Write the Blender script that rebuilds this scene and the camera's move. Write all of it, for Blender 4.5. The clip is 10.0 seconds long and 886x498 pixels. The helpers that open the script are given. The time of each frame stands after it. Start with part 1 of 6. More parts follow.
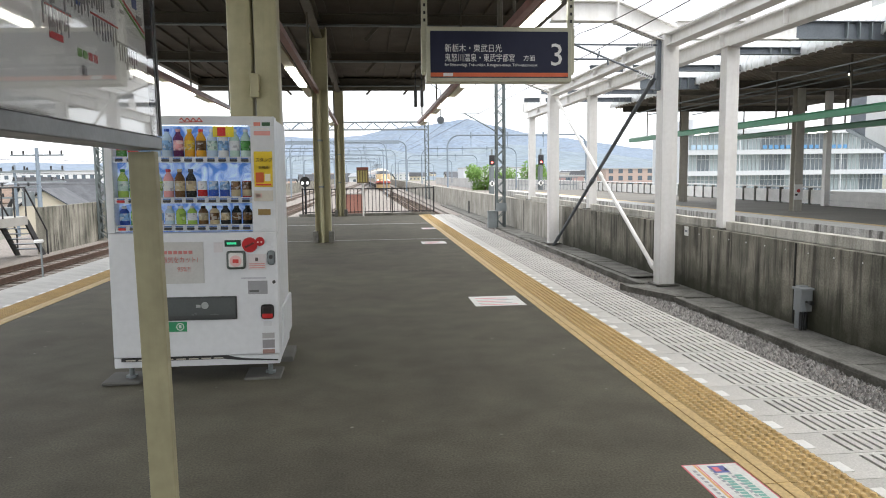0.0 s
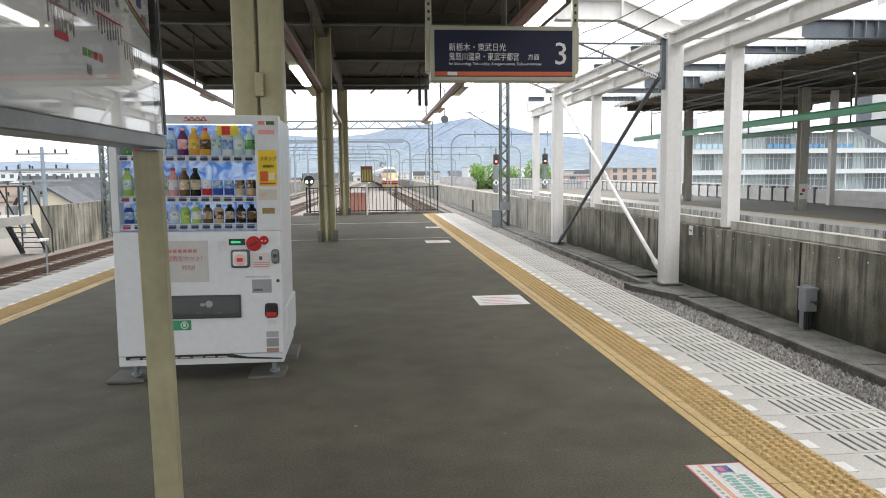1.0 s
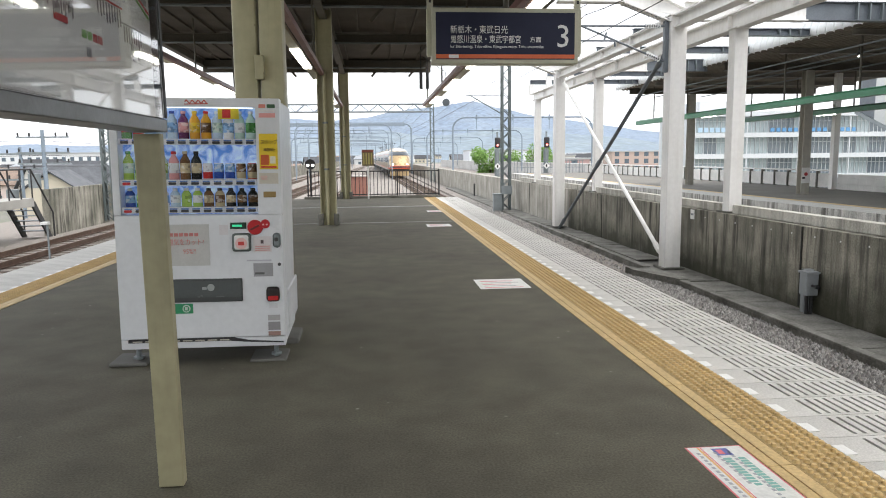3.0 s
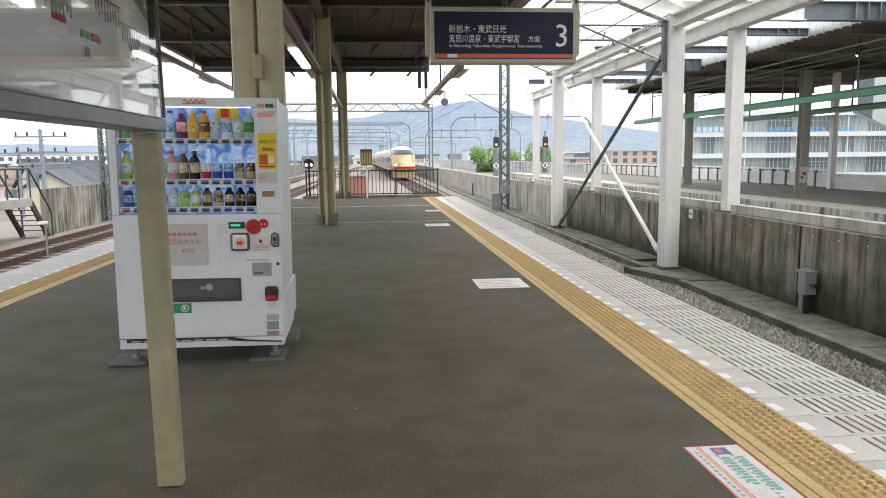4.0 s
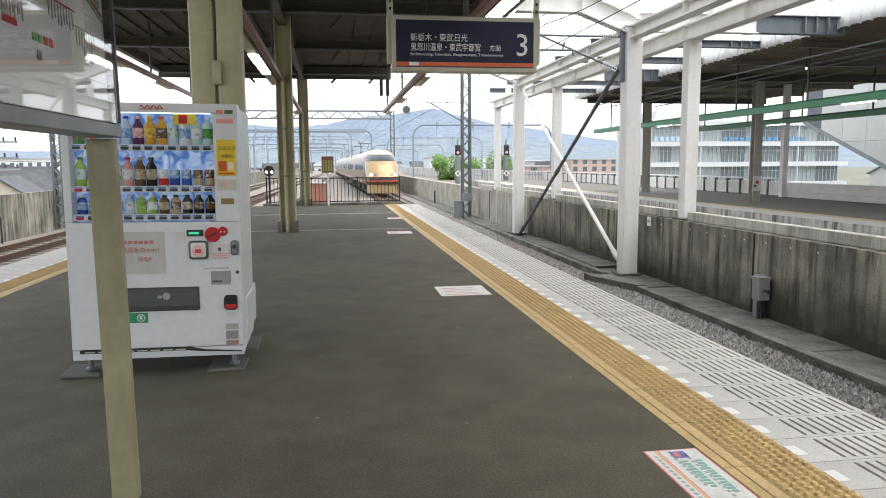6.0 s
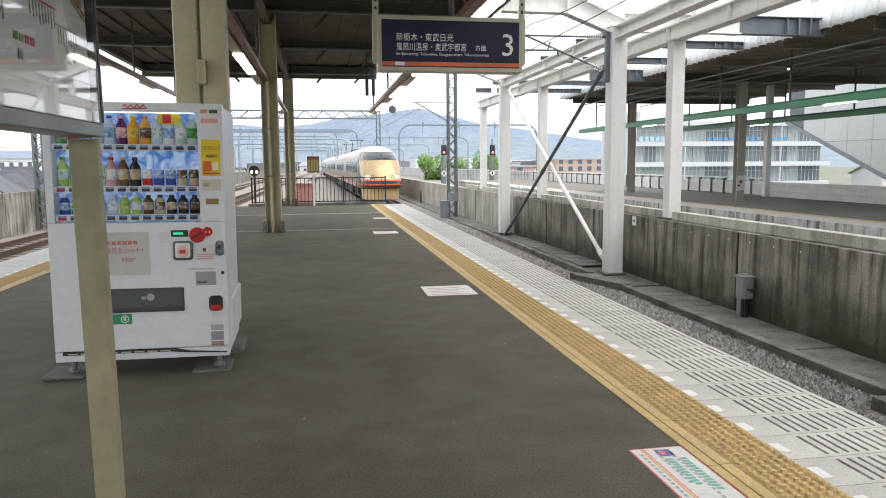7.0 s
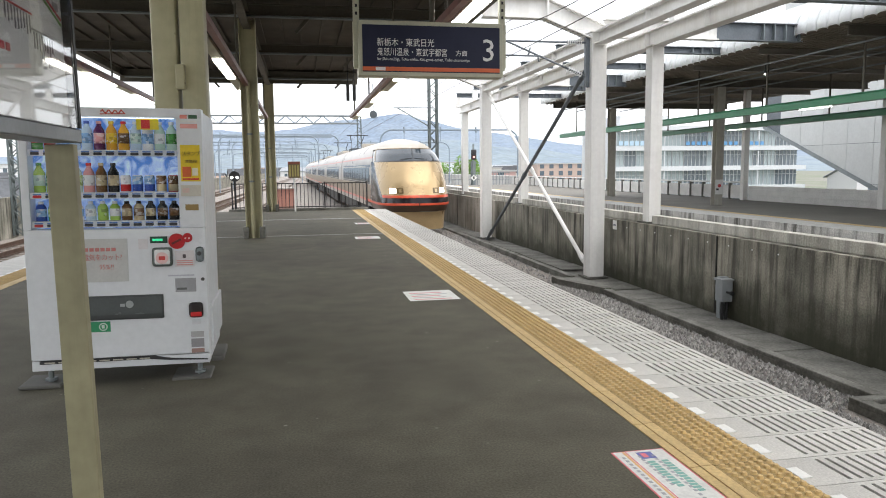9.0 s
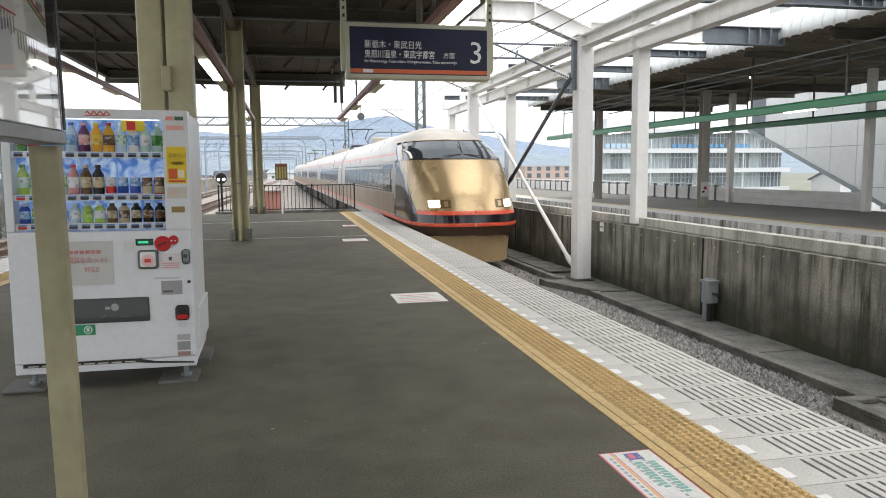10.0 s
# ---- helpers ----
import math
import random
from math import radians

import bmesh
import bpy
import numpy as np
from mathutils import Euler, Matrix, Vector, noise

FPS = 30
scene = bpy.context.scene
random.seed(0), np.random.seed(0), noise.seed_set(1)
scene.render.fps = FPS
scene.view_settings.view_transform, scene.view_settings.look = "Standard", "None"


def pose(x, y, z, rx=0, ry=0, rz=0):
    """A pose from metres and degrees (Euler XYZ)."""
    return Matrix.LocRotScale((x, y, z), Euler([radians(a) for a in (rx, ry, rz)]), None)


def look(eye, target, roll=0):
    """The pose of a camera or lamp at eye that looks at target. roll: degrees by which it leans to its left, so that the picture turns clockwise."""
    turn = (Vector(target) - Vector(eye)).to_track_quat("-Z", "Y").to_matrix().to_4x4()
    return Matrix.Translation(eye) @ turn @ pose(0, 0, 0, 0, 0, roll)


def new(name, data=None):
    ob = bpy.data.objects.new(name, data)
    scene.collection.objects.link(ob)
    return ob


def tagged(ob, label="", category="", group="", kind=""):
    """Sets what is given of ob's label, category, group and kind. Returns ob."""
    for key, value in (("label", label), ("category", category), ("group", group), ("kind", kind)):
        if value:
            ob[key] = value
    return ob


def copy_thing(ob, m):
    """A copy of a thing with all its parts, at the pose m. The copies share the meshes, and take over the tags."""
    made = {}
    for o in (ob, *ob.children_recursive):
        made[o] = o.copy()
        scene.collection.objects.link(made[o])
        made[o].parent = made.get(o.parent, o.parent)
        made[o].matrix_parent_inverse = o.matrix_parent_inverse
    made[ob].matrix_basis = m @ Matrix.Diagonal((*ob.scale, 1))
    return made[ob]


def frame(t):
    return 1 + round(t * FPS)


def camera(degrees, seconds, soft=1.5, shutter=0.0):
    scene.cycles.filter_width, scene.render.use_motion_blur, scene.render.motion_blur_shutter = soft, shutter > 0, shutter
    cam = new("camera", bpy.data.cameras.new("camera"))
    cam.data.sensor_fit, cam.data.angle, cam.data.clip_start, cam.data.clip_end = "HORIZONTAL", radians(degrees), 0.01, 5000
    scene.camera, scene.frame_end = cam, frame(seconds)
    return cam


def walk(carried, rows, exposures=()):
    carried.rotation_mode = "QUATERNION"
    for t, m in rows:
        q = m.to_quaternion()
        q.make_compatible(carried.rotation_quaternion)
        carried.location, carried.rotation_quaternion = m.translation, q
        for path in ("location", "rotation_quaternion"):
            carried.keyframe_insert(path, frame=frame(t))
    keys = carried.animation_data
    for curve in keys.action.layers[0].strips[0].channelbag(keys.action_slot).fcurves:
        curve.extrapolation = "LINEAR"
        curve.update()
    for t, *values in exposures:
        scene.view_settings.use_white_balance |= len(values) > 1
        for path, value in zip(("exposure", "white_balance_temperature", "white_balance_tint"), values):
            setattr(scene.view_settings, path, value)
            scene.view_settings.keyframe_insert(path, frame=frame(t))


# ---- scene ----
# The camera stands on the platform and turns; y runs along the platform, z = 0 is its surface.
cam = camera(63.53, 10.0, soft=1.0)
EYE = (0.0, 0.0, 1.45)
PATH = [
    (0, -5.939, -5.926, 0.696),
    (0.5, -5.637, -5.875, 0.690),
    (1, -5.621, -6.002, 0.648),
    (1.5, -5.628, -6.818, 0.600),
    (2, -5.481, -7.060, 0.625),
    (2.5, -5.501, -7.212, 0.618),
    (4, -5.629, -7.340, 0.619),
    (4.5, -5.983, -7.355, 0.551),
    (5, -6.794, -7.284, 0.471),
    (5.5, -7.535, -7.142, 0.470),
    (6, -8.657, -6.758, 0.384),
    (7.5, -10.021, -6.802, 0.481),
    (8, -10.375, -6.776, 0.547),
    (8.5, -10.768, -6.497, 0.557),
    (9, -11.242, -6.400, 0.557),
    (9.5, -11.698, -6.335, 0.563),
    (10, -12.224, -6.237, 0.504)]
walk(cam, [(t, pose(*EYE, 90 + p, r, yw)) for t, yw, p, r in PATH])

# ---- sky and light ----
world = bpy.data.worlds.new("overcast_sky")
scene.world = world
world.use_nodes = True
wn, wl = world.node_tree.nodes, world.node_tree.links
sky = wn.new("ShaderNodeTexSky")
sky.sky_type, sky.sun_disc = "NISHITA", False
sky.sun_elevation, sky.sun_rotation = radians(56), radians(125)
sky.dust_density = 4.0
grey = wn.new("ShaderNodeMixRGB")
grey.inputs[0].default_value = 0.8
grey.inputs[2].default_value = (11.0, 11.2, 11.6, 1)
wl.new(sky.outputs[0], grey.inputs[1])
wl.new(grey.outputs[0], wn["Background"].inputs[0])
wn["Background"].inputs[1].default_value = 0.12

sun = new("sun", bpy.data.lights.new("sun", "SUN"))
sun.data.energy, sun.data.angle, sun.data.color = 1.5, radians(60), (1.0, 0.97, 0.92)
sun.matrix_world = look((0, 0, 0), (-0.5, 0.35, -0.9))
scene.view_settings.exposure = 0.75


# ---- materials ----
def mat(name, colour, rough=0.6, metal=0.0, var=0.15, scale=6.0, fine=60.0, bump=0.1, second=None, streak=0.0, moss=None, per_object=0.0, streak_colour=None, dist=0.004, specks=0.0, speck_colour=(0.30, 0.29, 0.26), mottle=0.0):
    """A surface with variation at two scales; second: colour of the large patches; streak: strength of vertical runs."""
    m = bpy.data.materials.new(name)
    m.use_nodes = True
    n, l = m.node_tree.nodes, m.node_tree.links
    bs = n["Principled BSDF"]
    bs.inputs["Roughness"].default_value, bs.inputs["Metallic"].default_value = rough, metal
    tc = n.new("ShaderNodeTexCoord")
    big, small = n.new("ShaderNodeTexNoise"), n.new("ShaderNodeTexNoise")
    big.inputs["Scale"].default_value, big.inputs["Detail"].default_value = scale, 5
    small.inputs["Scale"].default_value, small.inputs["Detail"].default_value = fine, 3
    l.new(tc.outputs["Object"], big.inputs["Vector"]), l.new(tc.outputs["Object"], small.inputs["Vector"])
    ramp = n.new("ShaderNodeMapRange")
    ramp.inputs[1].default_value, ramp.inputs[2].default_value = 0.35, 0.68
    l.new(big.outputs[0], ramp.inputs[0])
    mix = n.new("ShaderNodeMixRGB")
    c2 = second or tuple(c * (1 - var) for c in colour)
    mix.inputs[1].default_value, mix.inputs[2].default_value = (*colour, 1), (*c2, 1)
    l.new(ramp.outputs[0], mix.inputs[0])
    grain = n.new("ShaderNodeMixRGB")
    grain.blend_type = "MULTIPLY"
    grain.inputs[0].default_value = min(1, var * 2)
    gr = n.new("ShaderNodeMapRange")
    gr.inputs[1].default_value, gr.inputs[2].default_value, gr.inputs[3].default_value, gr.inputs[4].default_value = 0.3, 0.7, 0.55, 1.25
    l.new(small.outputs[0], gr.inputs[0]), l.new(mix.outputs[0], grain.inputs[1]), l.new(gr.outputs[0], grain.inputs[2])
    out = grain.outputs[0]
    if streak:
        mp = n.new("ShaderNodeMapping")
        mp.inputs["Scale"].default_value = (5.0, 5.0, 0.36)
        st = n.new("ShaderNodeTexNoise")
        st.inputs["Scale"].default_value, st.inputs["Detail"].default_value, st.inputs["Roughness"].default_value = 1.0, 9, 0.68
        l.new(tc.outputs["Object"], mp.inputs["Vector"]), l.new(mp.outputs[0], st.inputs["Vector"])
        sr = n.new("ShaderNodeMapRange")
        sr.inputs[1].default_value, sr.inputs[2].default_value, sr.inputs[3].default_value, sr.inputs[4].default_value = 0.46, 0.575, 0, streak
        sm = n.new("ShaderNodeMixRGB")
        sm.inputs[2].default_value = (*(streak_colour or tuple(c * 0.3 for c in colour)), 1)
        wide, wr, wm = n.new("ShaderNodeTexNoise"), n.new("ShaderNodeMapRange"), n.new("ShaderNodeMath")
        wide.inputs["Scale"].default_value, wide.inputs["Detail"].default_value = 0.75, 4
        wr.inputs[1].default_value, wr.inputs[2].default_value, wr.inputs[3].default_value, wr.inputs[4].default_value = 0.36, 0.6, 0.4, 1.0
        wm.operation = "MULTIPLY"
        l.new(tc.outputs["Object"], wide.inputs["Vector"]), l.new(wide.outputs[0], wr.inputs[0])
        l.new(sr.outputs[0], wm.inputs[0]), l.new(wr.outputs[0], wm.inputs[1])
        l.new(st.outputs[0], sr.inputs[0]), l.new(wm.outputs[0], sm.inputs[0]), l.new(out, sm.inputs[1])
        out = sm.outputs[0]
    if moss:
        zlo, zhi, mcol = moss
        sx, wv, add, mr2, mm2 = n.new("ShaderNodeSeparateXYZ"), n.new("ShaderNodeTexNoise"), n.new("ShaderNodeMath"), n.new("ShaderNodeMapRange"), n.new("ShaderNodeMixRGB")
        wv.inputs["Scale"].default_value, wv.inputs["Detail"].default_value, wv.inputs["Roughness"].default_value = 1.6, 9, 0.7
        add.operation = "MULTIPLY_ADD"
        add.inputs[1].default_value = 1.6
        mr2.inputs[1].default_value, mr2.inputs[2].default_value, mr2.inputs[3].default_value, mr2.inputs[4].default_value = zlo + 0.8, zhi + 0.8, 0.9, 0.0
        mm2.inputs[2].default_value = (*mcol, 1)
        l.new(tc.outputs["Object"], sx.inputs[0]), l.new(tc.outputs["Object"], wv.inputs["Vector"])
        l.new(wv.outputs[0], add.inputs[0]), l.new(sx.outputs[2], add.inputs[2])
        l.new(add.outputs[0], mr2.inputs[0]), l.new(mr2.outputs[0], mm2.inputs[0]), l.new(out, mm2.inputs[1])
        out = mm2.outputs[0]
    if mottle:
        mid, mr, mm = n.new("ShaderNodeTexNoise"), n.new("ShaderNodeMapRange"), n.new("ShaderNodeMixRGB")
        mid.inputs["Scale"].default_value, mid.inputs["Detail"].default_value = 3.2, 8
        mr.inputs[1].default_value, mr.inputs[2].default_value, mr.inputs[3].default_value, mr.inputs[4].default_value = 0.32, 0.7, 1 - mottle, 1 + mottle * 0.8
        mm.blend_type, mm.inputs[0].default_value = "MULTIPLY", 1.0
        l.new(tc.outputs["Object"], mid.inputs["Vector"]), l.new(mid.outputs[0], mr.inputs[0])
        l.new(out, mm.inputs[1]), l.new(mr.outputs[0], mm.inputs[2])
        out = mm.outputs[0]
    if specks:
        vo, vr, vm = n.new("ShaderNodeTexVoronoi"), n.new("ShaderNodeMapRange"), n.new("ShaderNodeMixRGB")
        vo.inputs["Scale"].default_value = 7
        wob = n.new("ShaderNodeTexNoise")
        wob.inputs["Scale"].default_value = 2.3
        lim = n.new("ShaderNodeMath")
        lim.operation = "MULTIPLY"
        vr.inputs[1].default_value, vr.inputs[2].default_value, vr.inputs[3].default_value, vr.inputs[4].default_value = 0.05, 0.10, 1, 0
        gate = n.new("ShaderNodeMapRange")
        gate.inputs[1].default_value, gate.inputs[2].default_value = 0.56, 0.62
        vm.inputs[2].default_value = (*speck_colour, 1)
        l.new(tc.outputs["Object"], vo.inputs["Vector"]), l.new(tc.outputs["Object"], wob.inputs["Vector"])
        l.new(vo.outputs["Distance"], vr.inputs[0]), l.new(wob.outputs[0], gate.inputs[0])
        l.new(vr.outputs[0], lim.inputs[0]), l.new(gate.outputs[0], lim.inputs[1])
        amt = n.new("ShaderNodeMath")
        amt.operation = "MULTIPLY"
        amt.inputs[1].default_value = specks
        l.new(lim.outputs[0], amt.inputs[0]), l.new(amt.outputs[0], vm.inputs[0]), l.new(out, vm.inputs[1])
        out = vm.outputs[0]
    if per_object:
        oi, hs = n.new("ShaderNodeObjectInfo"), n.new("ShaderNodeHueSaturation")
        pr = n.new("ShaderNodeMapRange")
        pr.inputs[3].default_value, pr.inputs[4].default_value = 1 - per_object, 1 + per_object
        l.new(oi.outputs["Random"], pr.inputs[0]), l.new(pr.outputs[0], hs.inputs["Value"]), l.new(out, hs.inputs["Color"])
        out = hs.outputs[0]
    l.new(out, bs.inputs["Base Color"])
    rr = n.new("ShaderNodeMapRange")
    rr.inputs[3].default_value, rr.inputs[4].default_value = max(0.02, rough - 0.08), min(1, rough + 0.08)
    l.new(big.outputs[0], rr.inputs[0]), l.new(rr.outputs[0], bs.inputs["Roughness"])
    if bump:
        bp = n.new("ShaderNodeBump")
        bp.inputs["Strength"].default_value, bp.inputs["Distance"].default_value = bump, dist
        l.new(small.outputs[0], bp.inputs["Height"]), l.new(bp.outputs[0], bs.inputs["Normal"])
    return m


def plain(name, c, rough=0.45, metal=0.0):
    return bpy.data.materials[name] if name in bpy.data.materials else mat(name, c, rough, metal, var=0.06, scale=8, fine=60, bump=0.0)


def glow(name, colour, strength):
    m = bpy.data.materials.new(name)
    m.use_nodes = True
    bs = m.node_tree.nodes["Principled BSDF"]
    bs.inputs["Base Color"].default_value = (*colour, 1)
    bs.inputs["Emission Color"].default_value, bs.inputs["Emission Strength"].default_value = (*colour, 1), strength
    return m


def glass(name, tint=(0.99, 1.0, 1.0), rough=0.02, ior=1.45):
    m = bpy.data.materials.new(name)
    m.use_nodes = True
    bs = m.node_tree.nodes["Principled BSDF"]
    bs.inputs["Base Color"].default_value, bs.inputs["Roughness"].default_value = (*tint, 1), rough
    bs.inputs["Transmission Weight"].default_value, bs.inputs["IOR"].default_value = 1.0, ior
    return m


ASPHALT = mat("asphalt", (0.104, 0.096, 0.067), 0.85, var=0.42, scale=0.55, fine=85, bump=0.4, second=(0.080, 0.072, 0.052), specks=0.85, mottle=0.2)
CONCRETE = mat("concrete", (0.40, 0.39, 0.36), 0.85, var=0.2, scale=1.3, fine=70, bump=0.3)
STAINED = mat("stained_concrete", (0.36, 0.34, 0.285), 0.9, var=0.35, scale=0.9, fine=40, bump=0.35, second=(0.15, 0.148, 0.115), streak=0.95, streak_colour=(0.05, 0.047, 0.038))
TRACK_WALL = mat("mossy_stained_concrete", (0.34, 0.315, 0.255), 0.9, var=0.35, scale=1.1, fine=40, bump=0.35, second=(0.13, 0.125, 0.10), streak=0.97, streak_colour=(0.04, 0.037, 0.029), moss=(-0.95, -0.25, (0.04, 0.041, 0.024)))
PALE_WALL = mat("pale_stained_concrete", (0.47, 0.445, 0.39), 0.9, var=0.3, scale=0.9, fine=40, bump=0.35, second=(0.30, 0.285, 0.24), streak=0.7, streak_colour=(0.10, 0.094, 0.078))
LIP = mat("stained_white_lip", (0.60, 0.59, 0.55), 0.8, var=0.3, scale=2.5, fine=30, bump=0.2, streak=0.9, streak_colour=(0.07, 0.065, 0.055))
KERB = mat("kerb_concrete", (0.20, 0.195, 0.175), 0.9, var=0.35, scale=2.2, fine=26, bump=0.5, second=(0.085, 0.083, 0.07), per_object=0.15)
SLAB = mat("edge_slab", (0.57, 0.56, 0.53), 0.75, var=0.2, scale=4, fine=90, bump=0.2, per_object=0.06)
GROOVE = mat("groove", (0.13, 0.13, 0.125), 0.8, var=0.2)
YELLOW = mat("yellow_tactile", (0.60, 0.425, 0.185), 0.6, var=0.2, scale=4, fine=60, bump=0.15, second=(0.47, 0.335, 0.15), per_object=0.05)
WHITE = mat("white_paint", (0.78, 0.78, 0.76), 0.5, var=0.08, scale=3, fine=40, bump=0.05)
STEELWHITE = mat("white_painted_steel", (0.80, 0.79, 0.765), 0.42, var=0.05, scale=1.2, fine=12, bump=0.02, streak=0.14, streak_colour=(0.35, 0.3, 0.22))
CREAM = mat("cream_painted_steel", (0.47, 0.44, 0.275), 0.45, var=0.07, scale=2.5, fine=14, bump=0.03, second=(0.40, 0.37, 0.23), streak=0.15, specks=0.75, speck_colour=(0.11, 0.085, 0.05))
# Cream of the map posts with their shade mixed into the colour; specks are rust.
SHADED_CREAM = mat("shaded_cream_steel", (0.385, 0.355, 0.22), 0.5, var=0.12, scale=2.5, fine=14, bump=0.03, second=(0.30, 0.275, 0.17), streak=0.2, specks=0.8, speck_colour=(0.08, 0.06, 0.035))
ROOF = mat("roof_deck", (0.075, 0.062, 0.046), 0.8, var=0.25, scale=1.5, fine=30, bump=0.2)
BEAM = mat("roof_beam", (0.10, 0.088, 0.068), 0.6, var=0.2, scale=2, fine=30, bump=0.1)
BROWN = mat("red_brown_steel", (0.22, 0.085, 0.065), 0.45, var=0.2, scale=3, fine=40)
BALLAST = mat("ballast", (0.32, 0.285, 0.255), 0.95, var=0.35, scale=14, fine=45, bump=1.0, second=(0.21, 0.19, 0.17), dist=0.03)
GROUND = mat("ground", (0.20, 0.19, 0.17), 0.95, var=0.3, scale=0.05, fine=2.0, bump=0.2, second=(0.12, 0.15, 0.08))
GREYSTEEL = mat("grey_steel", (0.15, 0.17, 0.19), 0.5, 0.3, var=0.15, scale=3, fine=40)
GALV = mat("galvanised_steel", (0.25, 0.28, 0.29), 0.5, 0.5, var=0.15, scale=4, fine=60)
DARK = mat("dark_steel", (0.04, 0.04, 0.042), 0.5, 0.3, var=0.2)
RAILTOP = mat("rail_steel", (0.16, 0.10, 0.07), 0.5, 0.6, var=0.3)
GREENP = mat("green_steel", (0.045, 0.20, 0.10), 0.4, var=0.12)
TUBE = glow("fluorescent_tube", (1.0, 0.97, 0.88), 4.0)


# ---- mesh helpers ----
def box(bm, x0, x1, y0, y1, z0, z1, bevel=0.0, mi=0):
    m = Matrix.LocRotScale(((x0 + x1) / 2, (y0 + y1) / 2, (z0 + z1) / 2), None, (x1 - x0, y1 - y0, z1 - z0))
    r = bmesh.ops.create_cube(bm, size=1, matrix=m)
    if bevel:
        es = {e for v in r["verts"] for e in v.link_edges}
        bmesh.ops.bevel(bm, geom=list(es), offset=bevel, segments=2, profile=0.5, affect="EDGES")
    return r["verts"]


def rod(bm, p, q, r, seg=8, r2=None):
    p, q = Vector(p), Vector(q)
    d = q - p
    m = Matrix.Translation((p + q) / 2) @ d.to_track_quat("Z", "Y").to_matrix().to_4x4()
    return bmesh.ops.create_cone(bm, cap_ends=True, segments=seg, radius1=r, radius2=r if r2 is None else r2, depth=d.length, matrix=m)["verts"]


def bar(bm, p, q, w, h, up=(0, 0, 1)):
    """A square bar from p to q, w wide and h high."""
    p, q = Vector(p), Vector(q)
    d = (q - p)
    y = d.normalized()
    x = y.cross(Vector(up)).normalized()
    z = x.cross(y)
    m = Matrix((x * w, y * d.length, z * h)).transposed().to_4x4()
    m.translation = (p + q) / 2
    return bmesh.ops.create_cube(bm, size=1, matrix=m)["verts"]


def ibeam(bm, p, q, w, h, t=0.02, up=(0, 0, 1)):
    """An H-section from p to q with flanges of width w."""
    p, q, u = Vector(p), Vector(q), Vector(up)
    y = (q - p).normalized()
    x = y.cross(u).normalized()
    z = x.cross(y)
    a, b, c, d = w / 2, t / 2, h / 2, h / 2 - t
    outline = [(-a, -c), (a, -c), (a, -d), (b, -d), (b, d), (a, d), (a, c), (-a, c), (-a, d), (-b, d), (-b, -d), (-a, -d)]
    ends = [[bm.verts.new(e + x * u0 + z * v0) for u0, v0 in outline] for e in (p, q)]
    for k in range(12):
        n = (k + 1) % 12
        bm.faces.new((ends[0][k], ends[0][n], ends[1][n], ends[1][k]))
    for e in ends:
        for ring in ((0, 1, 2, 3, 10, 11), (3, 4, 9, 10), (4, 5, 6, 7, 8, 9)):
            bm.faces.new([e[k] for k in ring])


def prism(bm, pts, axis, a, b):
    """A polygon swept along axis from a to b; pts are the two other coordinates in order."""
    k = "xyz".index(axis)

    def at(p, c):
        v = list(p)
        v.insert(k, c)
        return bm.verts.new(v)
    lo, hi = [at(p, a) for p in pts], [at(p, b) for p in pts]
    n = len(pts)
    bm.faces.new(lo), bm.faces.new(hi[::-1])
    for i in range(n):
        bm.faces.new((lo[i], hi[i], hi[(i + 1) % n], lo[(i + 1) % n]))


def mesh(bm, name, material, smooth=False):
    bmesh.ops.recalc_face_normals(bm, faces=bm.faces)
    me = bpy.data.meshes.new(name)
    bm.to_mesh(me)
    bm.free()
    for m in material if isinstance(material, (list, tuple)) else [material]:
        me.materials.append(m)
    if smooth:
        me.shade_smooth()
        me.set_sharp_from_angle(angle=radians(35))
    return me


def part(name, bm, material, parent, label="", smooth=False):
    ob = new(name, mesh(bm, name, material, smooth))
    ob.parent = parent
    return tagged(ob, label)


def thing(name, m, label, category, group=""):
    ob = new(name)
    ob.empty_display_size = 0.1
    ob.matrix_basis = m
    return tagged(ob, label, category, group)


def solo(name, bm, material, label, category, kind="", smooth=False, group=""):
    return tagged(new(name, mesh(bm, name, material, smooth)), label, category, group, kind)


def B():
    return bmesh.new()


def boxpart(name, dims, material, parent, bevel=0.0, label=""):
    bm = B()
    box(bm, *dims, bevel)
    return part(name, bm, material, parent, label)


# ---- structure ----
RAIL = -1.1          # top of the rails
BED = -1.3           # ballast
EDGE, EDGE_L, END = 3.05, -5.0, 26.4


def track_x(y):
    """Centre of the track beside the platform."""
    return 4.55 - 0.0125 * max(0.0, y - 18) - 0.0055 * max(0.0, y - 70)


